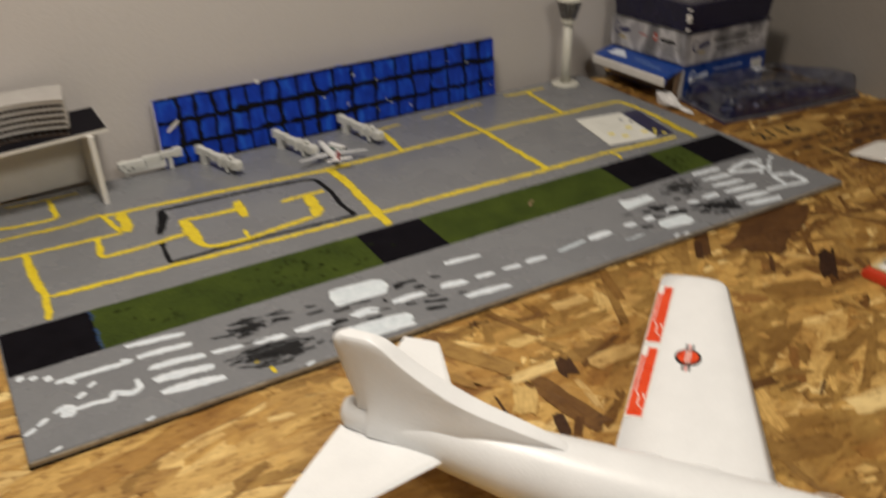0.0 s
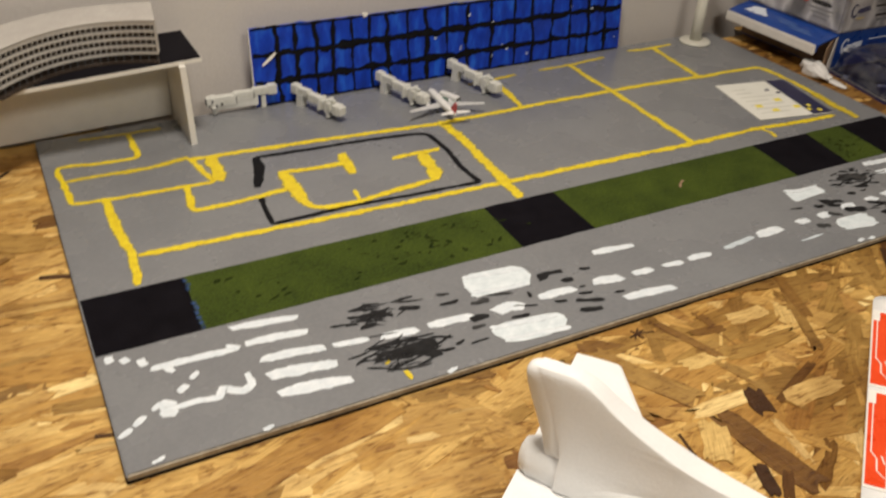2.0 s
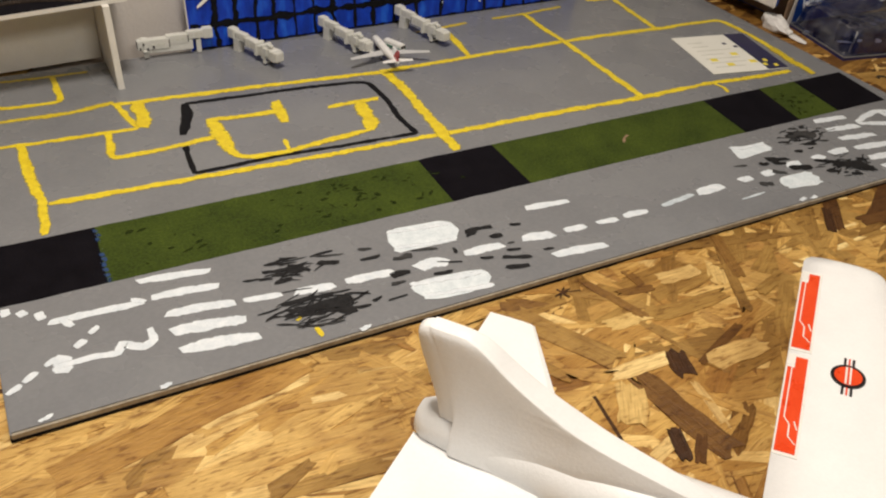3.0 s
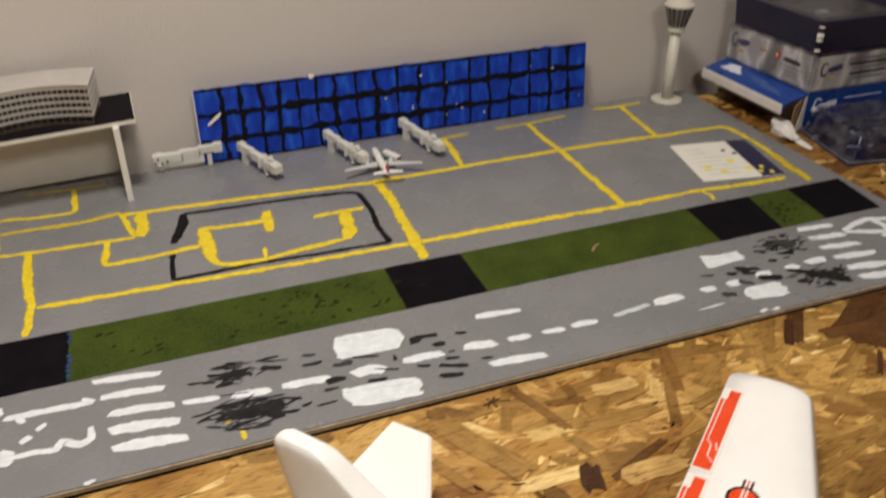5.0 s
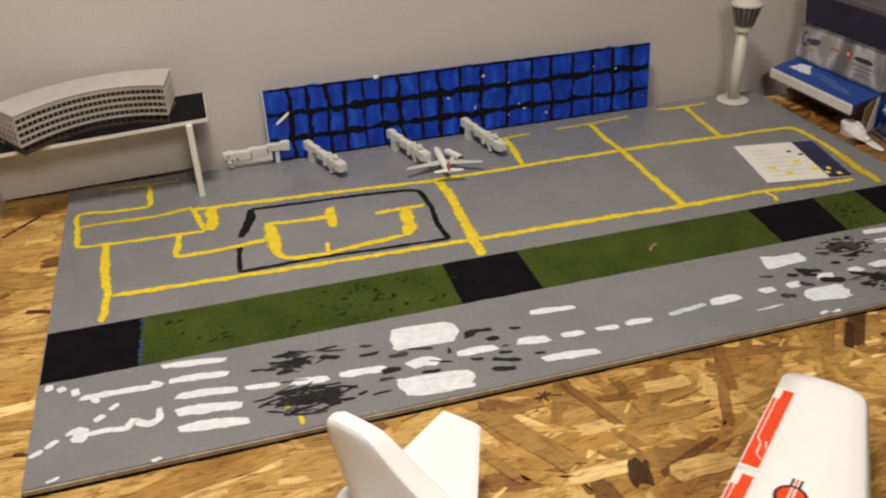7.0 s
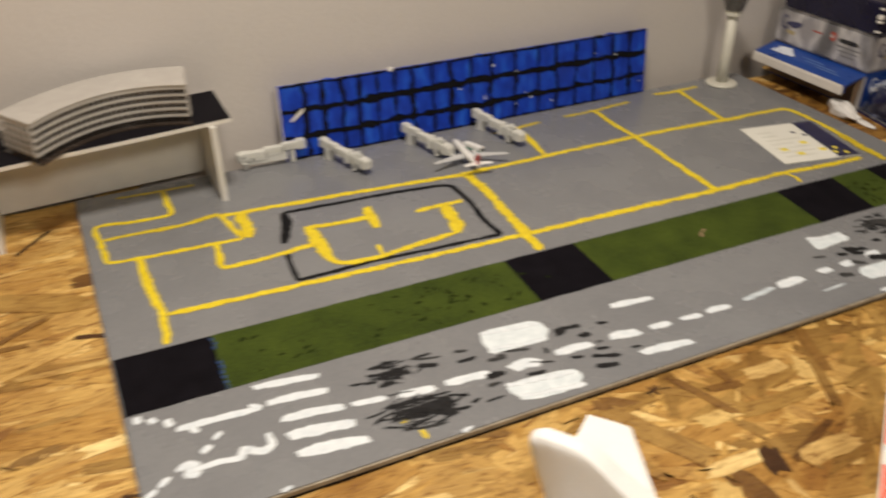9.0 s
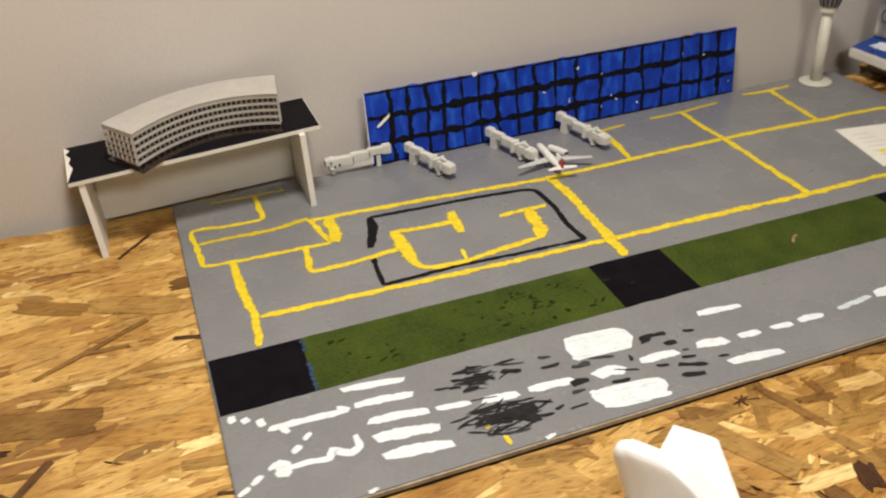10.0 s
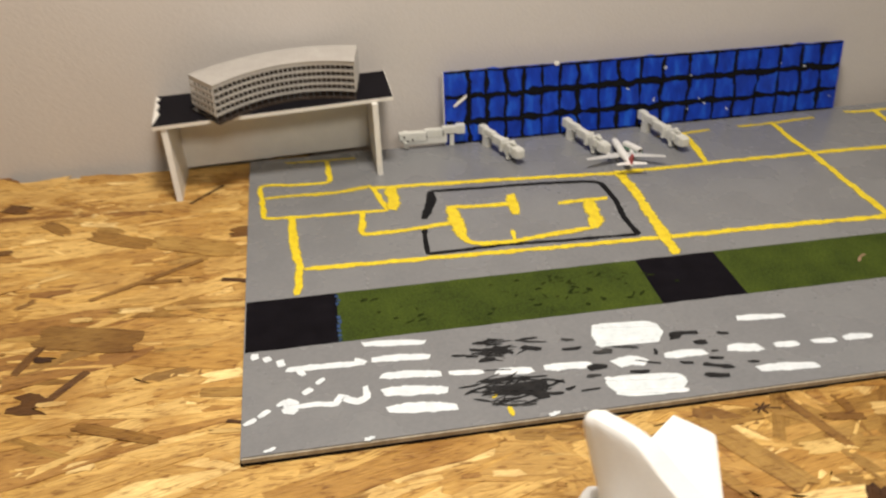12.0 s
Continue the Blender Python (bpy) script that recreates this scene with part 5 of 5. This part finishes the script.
for u, v, w in ((0.520, -0.014, 0.050), (0.500, -0.021, 0.070), (0.478, -0.027, 0.045)):
    bm = dab(0, 0, 0.0022, w, 0.0008, 0, 0.3, square=0.9)
    bmesh.ops.transform(bm, matrix=Matrix.Translation((bx + v - 0.004, u, 0.0636 + 0.23 * v)) @ TILT, verts=bm.verts[:])
    part("print_bar", bm, PALEBLUE, low_box)
lining = bmesh.new()
loft([[(bx - 0.004 - 0.016 * (0.06 - z) / 0.06, by - 0.004 - 0.006 * (0.06 - z) / 0.06, z), (bx + 0.003, by - 0.001, z), (bx + 0.003, by - 0.0022, z), (bx - 0.004 - 0.016 * (0.06 - z) / 0.06, by - 0.0052 - 0.006 * (0.06 - z) / 0.06, z)] for z in (0.004, 0.030, 0.060)], lining)
part("flap_lining", lining, BOXWHITE, low_box, "white lining of the side flap")

mid_box = thing("silver_blister_box", "clear plastic box with silver printed band", "box")
part("band", block(bx - 0.001, 1.448, by - 0.003, 0.634, 0.0662, 0.128, 0.003), SILVER, mid_box)
part("clear_shell", block(bx - 0.006, 1.452, by - 0.008, 0.637, 0.0660, 0.131, 0.005), CLEARBOX, mid_box, "clear plastic shell")
SX = bx - 0.001


def side_bar(parent, y0, y1, z0, z1, material, name, x=SX):
    bm = dab(0, 0, y1 - y0, z1 - z0, 0.0006, 0, 0.12, square=0.4)
    bmesh.ops.transform(bm, matrix=Matrix.Translation((x, (y0 + y1) / 2, (z0 + z1) / 2)) @ Matrix.Rotation(radians(-90), 4, "Z") @ Matrix.Rotation(radians(90), 4, "X"), verts=bm.verts[:])
    part(name, bm, material, parent)


swoosh(mid_box, (SX, 0.622, 0.104), SIDEWAYS, 0.046, 0.022, NAVYCARD, 0.0032)
side_bar(mid_box, 0.588, 0.608, 0.085, 0.092, CREAM, "logo_shape", SX - 0.0004)
side_bar(mid_box, 0.500, 0.512, 0.098, 0.114, RUST, "logo_shape")
side_bar(mid_box, 0.505, 0.510, 0.103, 0.109, DECALWHITE, "logo_shape", SX - 0.0008)
side_bar(mid_box, 0.530, 0.552, 0.103, 0.1055, RUST, "print_bar")
side_bar(mid_box, 0.452, 0.494, 0.100, 0.108, DARK, "print_bar")
for k in range(3):
    side_bar(mid_box, 0.445 + 0.004 * k, 0.500 - 0.008 * k, 0.093 - 0.007 * k, 0.0955 - 0.007 * k, STEEL, "print_bar")
swoosh(mid_box, (1.242, by - 0.003, 0.102), FRONT, 0.046, 0.021, NAVYCARD, 0.0032)
face_bar(mid_box, 1.256, 1.276, 0.086, 0.091, CREAM, "logo_shape", by - 0.003, 0.0009, 0.15)
for k, (xa, xb) in enumerate(((1.30, 1.40), (1.30, 1.39), (1.31, 1.42), (1.305, 1.395), (1.31, 1.38))):
    face_bar(mid_box, xa, xb, 0.112 - 0.008 * k, 0.1155 - 0.008 * k, DARK if k % 2 else STEEL, "print_bar", by - 0.003, 0.001)
part("edge_line", block(bx - 0.002, 1.4470, by - 0.0084, by - 0.0074, 0.1268, 0.1306), NAVY, mid_box, "dark printed top line")

top_box = thing("navy_tray_box", "glossy navy box with a recessed clear tray lid", "box")
tr = bmesh.new()
x0, x1, y0, y1 = bx - 0.004, 1.444, by - 0.005, 0.624


def rect(x0, x1, y0, y1, z, inset=0.0):
    return [(x0 + inset, y0 + inset, z), (x1 - inset, y0 + inset, z), (x1 - inset, y1 - inset, z), (x0 + inset, y1 - inset, z)]


loft([rect(x0, x1, y0, y1, 0.1312, 0.0), rect(x0, x1, y0, y1, 0.180, -0.004), rect(x0, x1, y0, y1, 0.183, -0.003), rect(x0, x1, y0, y1, 0.183, 0.012), rect(x0, x1, y0, y1, 0.168, 0.018)], tr)
bmesh.ops.bevel(tr, geom=[e for e in tr.edges if abs(e.verts[0].co.z - e.verts[1].co.z) > 0.01], offset=0.004, segments=3, affect="EDGES")
part("tray", tr, NAVY, top_box)
part("tray_insert", block(x0 + 0.03, x1 - 0.03, y0 + 0.03, y1 - 0.03, 0.1685, 0.176, 0.004), CLEAR, top_box, "clear plastic insert")
part("white_tab", block(1.292, 1.312, 0.50, 0.516, 0.1685, 0.1725, 0.002), DECALWHITE, top_box)
# opaque white blocks stand for the highlights along the taped corner
for za, zb in ((0.151, 0.1545), (0.157, 0.164), (0.1725, 0.175), (0.136, 0.1375)):
    part("tape_glint_strip", block(x0 - 0.0050, x0 + 0.0035, y0 - 0.0050, y0 + 0.0035, za, zb, 0.0012), DECALWHITE, top_box, "painted white glint of clear tape on the corner")

# ---- clear clamshell pack on its card ----
pack = thing("clear_clamshell_pack", "empty clear plastic clamshell pack on a navy card", "packaging")
CARDRING = [(1.191, 0.284), (1.30, 0.265), (1.42, 0.252), (1.520, 0.248), (1.536, 0.30), (1.45, 0.405), (1.33, 0.420), (1.222, 0.422)]
part("card", prism(CARDRING, 0.0018, 0.0050), NAVYCARD, pack, "navy printed backing card")


def shrunk(k, z, dx=0.0, wob=0.0):
    cx = sum(p[0] for p in CARDRING) / 8
    cy = sum(p[1] for p in CARDRING) / 8
    return [(cx + (x - cx) * k + dx, cy + (y - cy) * k, z + wob * noise.noise((x * 30, y * 30, 2))) for x, y in CARDRING]


shell = loft([shrunk(1.0, 0.0054), shrunk(0.985, 0.0068), shrunk(0.95, 0.0075), shrunk(0.93, 0.030, 0, 0.003), shrunk(0.90, 0.043, 0, 0.005), shrunk(0.86, 0.046, 0, 0.006), shrunk(0.70, 0.045, 0, 0.010), shrunk(0.62, 0.034, 0, 0.010), shrunk(0.25, 0.032, 0, 0.010)])
bmesh.ops.subdivide_edges(shell, edges=shell.edges[:], cuts=5, use_grid_fill=True)
for v in shell.verts:
    if v.co.z > 0.012:
        v.co += Vector((noise.noise(v.co * 45), noise.noise(v.co * 45 + Vector((9, 0, 0))), 1.6 * noise.noise(v.co * 34 + Vector((0, 7, 0))))) * 0.0022
part("shell", shell, CLEAR, pack, "crinkled clear plastic shell", smooth=True)
rim = bmesh.new()
for k in range(8):
    (xa, ya), (xb, yb) = CARDRING[k], CARDRING[(k + 1) % 8]
    loft([[(x + 0.0010 * math.cos(q * math.pi / 3), y + 0.0010 * math.cos(q * math.pi / 3), 0.0072 + 0.0010 * math.sin(q * math.pi / 3)) for q in range(6)] for x, y in ((xa, ya), (xb, yb))], rim)


def fold_line(a, b, r):
    bm = loft([[(p[0] + r * math.cos(q * math.pi / 3), p[1] + r * math.sin(q * math.pi / 3), p[2]) for q in range(6)] for p in (a, b)])
    part("fold_line", bm, MILKY, pack, "whitened fold in the plastic", smooth=True)


low, high = shrunk(0.95, 0.0078), shrunk(0.91, 0.0445)
for k in (0, 7):
    fold_line(low[k], high[k], 0.0011)
fold_line((*high[0][:2], 0.0440), (high[7][0] + 0.0015, high[7][1], 0.0446), 0.0011)
# milky lumps added where the shell's bright reflections sit
for fx, fy, fz, fs in ((1.236, 0.402, 0.046, 0.015), (1.385, 0.385, 0.046, 0.017), (1.300, 0.300, 0.040, 0.008)):
    fold = bmesh.new()
    bmesh.ops.create_icosphere(fold, subdivisions=4, radius=1)
    for v in fold.verts:
        q = 1 + 0.5 * noise.noise(v.co * 1.5 + Vector((fx * 50, 0, 0)))
        v.co = Vector((fx, fy, fz)) + Vector((v.co.x * fs * q, v.co.y * fs * 0.55 * q, v.co.z * 0.0045 * q))
    part("highlight_lump", fold, MILKY, pack, "milky lump in place of a highlight on the plastic", smooth=True)
part("rim", rim, STEEL, pack, "pale folded plastic rim")
for k in range(4):
    x, y = 1.27 + 0.055 * k, 0.345 + random.uniform(-0.02, 0.02)
    part("moulded_bump", turned([(0.016, 0.0055), (0.015, 0.028), (0.011, 0.036), (0.004, 0.038)], 14, (x, y)), CLEAR, pack, smooth=True)
for k in range(9):
    part("silver_print", dab(1.22 + 0.03 * k, 0.31 + random.uniform(0, 0.08), random.uniform(0.008, 0.022), random.uniform(0.004, 0.012), 0.0056, random.uniform(-40, 40), 0.5), SILVER, pack)

wrap = bmesh.new()
bmesh.ops.create_icosphere(wrap, subdivisions=4, radius=1)
for v in wrap.verts:
    p = v.co.copy()
    q = 1 + 0.3 * noise.noise(p * 1.7) + 0.10 * noise.noise(p * 4.1)
    v.co = Vector((p.x * 0.015 * q + 0.012 * p.y * 0.4, p.y * 0.036 * q, max(p.z * 0.013 * q, -0.008) * (1 + 0.5 * p.y)))
tail = bmesh.ops.create_icosphere(wrap, subdivisions=3, radius=1)["verts"]
for v in tail:
    p = v.co.copy()
    v.co = Vector((0.006 + p.x * 0.008, -0.040 + p.y * 0.028, -0.0055 + p.z * 0.0026 * (1 + 0.4 * noise.noise(p * 2))))
bmesh.ops.transform(wrap, matrix=Matrix.Translation((1.186, 0.418, 0.0098)) @ Matrix.Rotation(radians(-8), 4, "Z"), verts=wrap.verts[:])
solo("crumpled_wrapper", wrap, TISSUE, "crumpled white plastic wrapper lying by the boxes", "wrapper", smooth=True)

# ---- stamped ink on the bench ----
curve = bpy.data.curves.new("stamp", "FONT")
curve.body, curve.size, curve.extrude, curve.offset, curve.align_x = "2/16", 0.046, 0.0003, 0.0006, "LEFT"
curve.space_character = 1.22
tmp = new("stamp_tmp", curve)
me = bpy.data.meshes.new_from_object(tmp.evaluated_get(bpy.context.evaluated_depsgraph_get()))
bpy.data.objects.remove(tmp)
me.materials.clear()
me.materials.append(INK)
stamp = new("date_stamp", me)
stamp.parent = bench
stamp.matrix_basis = pose(1.185, 0.192, H0 + 0.0030, 0, 0, -3)
tagged(stamp, "dark stamped ink lettering")
rnd = random.Random(5)
for r in range(4):
    x = 1.20 + 0.012 * r
    while x < 1.44 - 0.03 * r:
        w = rnd.uniform(0.006, 0.03)
        y = 0.160 - 0.030 * r + rnd.uniform(-0.002, 0.002)
        part("stamp_bar", dab(x + w / 2, y, w, rnd.uniform(0.004, 0.008), H0 + 0.0028, rnd.uniform(-8, 4), 0.5, square=0.9, n=16), INK, bench)
        x += w + rnd.uniform(0.004, 0.02)

# ---- white tray and red-edged lid at the bench's end ----
sheet = thing("white_foam_sheet", "small thin white foam sheet lying on the bench", "foam sheet", (1.242, 0.067, 0.0018))
part("sheet", prism([(0.0, 0.0), (0.078, 0.006), (0.150, -0.040), (0.030, -0.082)], 0.004, 0.0085, 0.001), CARD, sheet)
part("foot_block", prism([(0.03, -0.015), (0.07, -0.01), (0.10, -0.035), (0.045, -0.055)], 0.0, 0.004), DARK, sheet)
lid = thing("red_edged_tin", "shallow red-edged tin with a cream lid", "tin", (0.920, -0.182, 0.0018), 2)
part("tin_side", block(0.0, 0.13, -0.115, 0.0, 0.0, 0.011, 0.002), RUST, lid)
part("tin_lid", block(0.013, 0.122, -0.107, -0.003, 0.011, 0.0130, 0.0008), CREAM, lid)
part("metal_clip", block(0.030, 0.052, -0.050, -0.008, 0.013, 0.0150, 0.0008), STEEL, lid)
part("white_label", block(0.016, 0.029, -0.052, -0.010, 0.013, 0.0140, 0.0005), DECALWHITE, lid)
part("red_disc", turned([(0.020, 0.013), (0.020, 0.0140), (0.004, 0.0142)], 24, (0.098, -0.030)), RUST, lid)

# ---- white foam glider ----
glider = thing("foam_glider", "white foam toy glider with orange wing decals", "toy glider", (0.247, -0.145, 0.0016), math.degrees(math.atan2(-0.793, 0.609)))
WZ0, WZ1 = 0.033, 0.0525
# along x from the tail to the nose; y to the glider's left
FUS = ((0.000, 0.005, 0.006, 0.062), (0.002, 0.011, 0.0115, 0.062), (0.009, 0.0150, 0.015, 0.062), (0.04, 0.0190, 0.019, 0.060), (0.09, 0.0240, 0.025, 0.057), (0.15, 0.0310, 0.0290, 0.0505), (0.22, 0.0360, 0.0335, 0.0455), (0.30, 0.0385, 0.0365, 0.0420), (0.40, 0.0380, 0.0365, 0.0405), (0.47, 0.0330, 0.037, 0.042), (0.53, 0.0250, 0.028, 0.040), (0.56, 0.0150, 0.018, 0.039), (0.570, 0.004, 0.006, 0.039))
rings = [[(x, w * math.cos(2 * math.pi * i / 40), z + h * math.sin(2 * math.pi * i / 40)) for i in range(40)] for x, w, h, z in FUS]
fuselage = part("fuselage", loft(rings), FOAM, glider, smooth=True)
for side in (-1, 1):
    wing = part("wing", loft(airfoil(0.226, 0.139, 0.222, 0.0715, side * 0.026, side * 0.335, WZ0, WZ1, 0.017, 10) + [airfoil(x, c, x, c, side * v, side * v, WZ1, WZ1, h, 1)[0] for x, c, v, h in ((0.2238, 0.067, 0.341, 0.0075), (0.228, 0.058, 0.3455, 0.006), (0.236, 0.041, 0.3485, 0.004), (0.244, 0.022, 0.3498, 0.002))]), FOAM, glider, smooth=True)
    part("tailplane", loft(airfoil(0.002, 0.108, 0.002, 0.037, side * 0.010, side * 0.127, 0.054, 0.0570, 0.006, 4)), FOAM, glider)
    # decals follow the wing's upper face
    for v0, v1 in ((0.102, 0.2085), (0.2135, 0.319)):
        def on_wing(c, v):
            s = (v - 0.026) / 0.309
            chord, x = 0.139 + (0.0715 - 0.139) * s, 0.226 - 0.004 * s
            th = 0.017 * (1 - 0.5 * s)
            a = c / chord
            b = 0.04 + (0.34 - 0.04) * a / 0.4 if a < 0.4 else 0.34 + 0.16 * (a - 0.4) / 0.35
            return x + c, side * v, WZ0 + (WZ1 - WZ0) * s + th * b

        def patch(c0, c1, w0, w1, lift, k=4):
            bm = bmesh.new()
            rows = []
            for i in range(k + 1):
                v = w0 + (w1 - w0) * i / k
                p, q = on_wing(c0, v), on_wing(c1, v)
                rows.append([(p[0], p[1], p[2] + lift), (q[0], q[1], q[2] + lift), (q[0], q[1], q[2] + lift - 0.0005), (p[0], p[1], p[2] + lift - 0.0005)])
            return loft(rows, bm)

        part("decal_border", patch(0.0002, 0.0170, v0, v1, 0.0006), DECALWHITE, wing)
        part("aileron_decal", patch(0.0012, 0.0150, v0 + 0.0028, v1 - 0.0028, 0.0009), RED, wing, "orange-red aileron decal")
        part("decal_line", patch(0.0040, 0.0048, v0 + 0.036, v1 - 0.016, 0.0012), DECALWHITE, wing)
        part("decal_step", patch(0.0010, 0.0062, v1 - 0.016, v1 - 0.0024, 0.0012, 1), DECALWHITE, wing)
        for c0, w0, c1, w1 in ((0.0042, v0 + 0.037, 0.0085, v0 + 0.030), (0.0085, v0 + 0.030, 0.0088, v0 + 0.018), (0.0088, v0 + 0.018, 0.0140, v0 + 0.012), (0.0115, v0 + 0.034, 0.0140, v0 + 0.026)):
            p, q = on_wing(c0, w0), on_wing(c1, w1)
            bm = loft([[(a[0] - 0.0005, a[1], a[2] + 0.0006), (a[0] + 0.0005, a[1], a[2] + 0.0006), (a[0] + 0.0005, a[1], a[2] + 0.0013), (a[0] - 0.0005, a[1], a[2] + 0.0013)] for a in (p, q)])
            part("decal_line", bm, DECALWHITE, wing)
    # the round emblem with its bars
    rx, rv = 0.268, 0.198
    rz = on_wing(rx - 0.2238, rv)[2]
    slope = Matrix.Translation((rx, side * rv, rz)) @ Matrix.Rotation(radians(3.0 * side), 4, "X") @ Matrix.Rotation(radians(-5), 4, "Y")
    for name, bm, mat in (("emblem_ring", turned([(0.0125, -0.0004), (0.0125, 0.0010)], 28), DECALBLACK), ("emblem_disc", turned([(0.0100, 0.0010), (0.0100, 0.0013)], 28), RED),
                          ("emblem_bar", block(-0.0040, -0.0022, -0.0205, 0.0205, -0.0004, 0.0008), DECALBLACK), ("emblem_bar", block(0.0022, 0.0040, -0.0205, 0.0205, -0.0004, 0.0008), DECALBLACK), ("emblem_bar", block(-0.0006, 0.0006, -0.0205, -0.0120, -0.0004, 0.0008), RED), ("emblem_bar", block(-0.0006, 0.0006, 0.0120, 0.0205, -0.0004, 0.0008), RED), ("emblem_bar", block(-0.0022, 0.0022, -0.0095, 0.0095, 0.0013, 0.0017), DECALWHITE), ("emblem_bar", block(-0.0008, 0.0008, -0.0095, 0.0095, 0.0017, 0.0019), RED)):
        bmesh.ops.transform(bm, matrix=slope, verts=bm.verts[:])
        part(name, bm, mat, wing)
    # moulded window rings on the fuselage sides
    for k in range(5):
        x = 0.257 + 0.045 * k
        w, h, z = 0.0378, 0.0372, 0.0440
        a = radians(24)
        rim = bmesh.new()
        circle = []
        for i in range(28):
            b = 2 * math.pi * i / 28
            sect = []
            for j in range(6):
                c = 2 * math.pi * j / 6
                rr = 0.0105 + 0.0008 * math.cos(c)
                up = a + rr * math.sin(b) / 0.040
                out = 1.0 + 0.010 * math.sin(c)
                sect.append((x + rr * math.cos(b), side * w * out * math.cos(up), z + h * out * math.sin(up)))
            circle.append(sect)
        loft(circle + [circle[0]], rim, ends=False)
        part("window_ring", rim, FOAM, fuselage, smooth=True)
# slab-sided fin with a flat top band that runs down into the fuselage, and a thinner rudder behind it
FIN = ((0.058, 0.030, 0.215, 0.0215), (0.066, 0.030, 0.210, 0.0195), (0.073, 0.030, 0.201, 0.0170), (0.080, 0.030, 0.196, 0.0148), (0.088, 0.029, 0.165, 0.0130), (0.096, 0.026, 0.131, 0.0116), (0.104, 0.023, 0.107, 0.0106), (0.116, 0.019, 0.081, 0.0098), (0.128, 0.014, 0.061, 0.0092), (0.136, 0.011, 0.050, 0.0086), (0.1415, 0.008, 0.041, 0.0076), (0.1445, 0.006, 0.033, 0.0056))


def between(table, steps):
    """Rows softly interpolated along a table of numbers."""
    out = []
    for i in range(len(table) - 1):
        a, b, c, d = (table[min(max(i + k, 0), len(table) - 1)] for k in (-1, 0, 1, 2))
        for k in range(steps):
            q = k / steps
            out.append([0.5 * (2 * w + (y - v) * q + (2 * v - 5 * w + 4 * y - z) * q * q + (3 * w - v - 3 * y + z) * q**3) for v, w, y, z in zip(a, b, c, d)])
    return out + [list(table[-1])]


rows = []
for z, xa, xb, w in between(FIN, 4):
    f = w * 0.97 * min(1.0, max(0.05, (z - 0.074) / 0.030) ** 0.6)
    r = min(0.0022, f * 0.4)
    half = [(xa, 0.93 * w), (xa + 0.002, w * 0.985), (xa + 0.012, w), ((xa + xb) / 2, w * 0.98), (xb - 2.2 * r, f), (xb - 0.9 * r, f - 0.25 * r), (xb - 0.2 * r, f - 0.8 * r), (xb, 0.45 * (f - r))]
    rows.append([(x, v, z) for x, v in half] + [(x, -v, z) for x, v in half[::-1]])
fin = part("tail_fin", loft(rows), FOAM, glider, smooth=True)
fin.data.set_sharp_from_angle(angle=radians(24))
rows = []
for z, xa, xb, w in between(((0.0765, 0.0165, 0.034, 0.0102), (0.090, 0.0135, 0.032, 0.0099), (0.104, 0.0085, 0.027, 0.0095), (0.120, 0.0025, 0.021, 0.0088), (0.132, -0.0015, 0.016, 0.0082), (0.1390, -0.0022, 0.013, 0.0074), (0.1425, 0.0000, 0.012, 0.0060), (0.1442, 0.0030, 0.012, 0.0045)), 3):
    half = [(xa, 0.25 * w), (xa + 0.0008, 0.6 * w), (xa + 0.003, 0.9 * w), (xb - 0.003, w), (xb, w)]
    rows.append([(x, v, z) for x, v in half] + [(x, -v, z) for x, v in half[::-1]])
part("rudder", loft(rows), FOAM, glider, smooth=True)
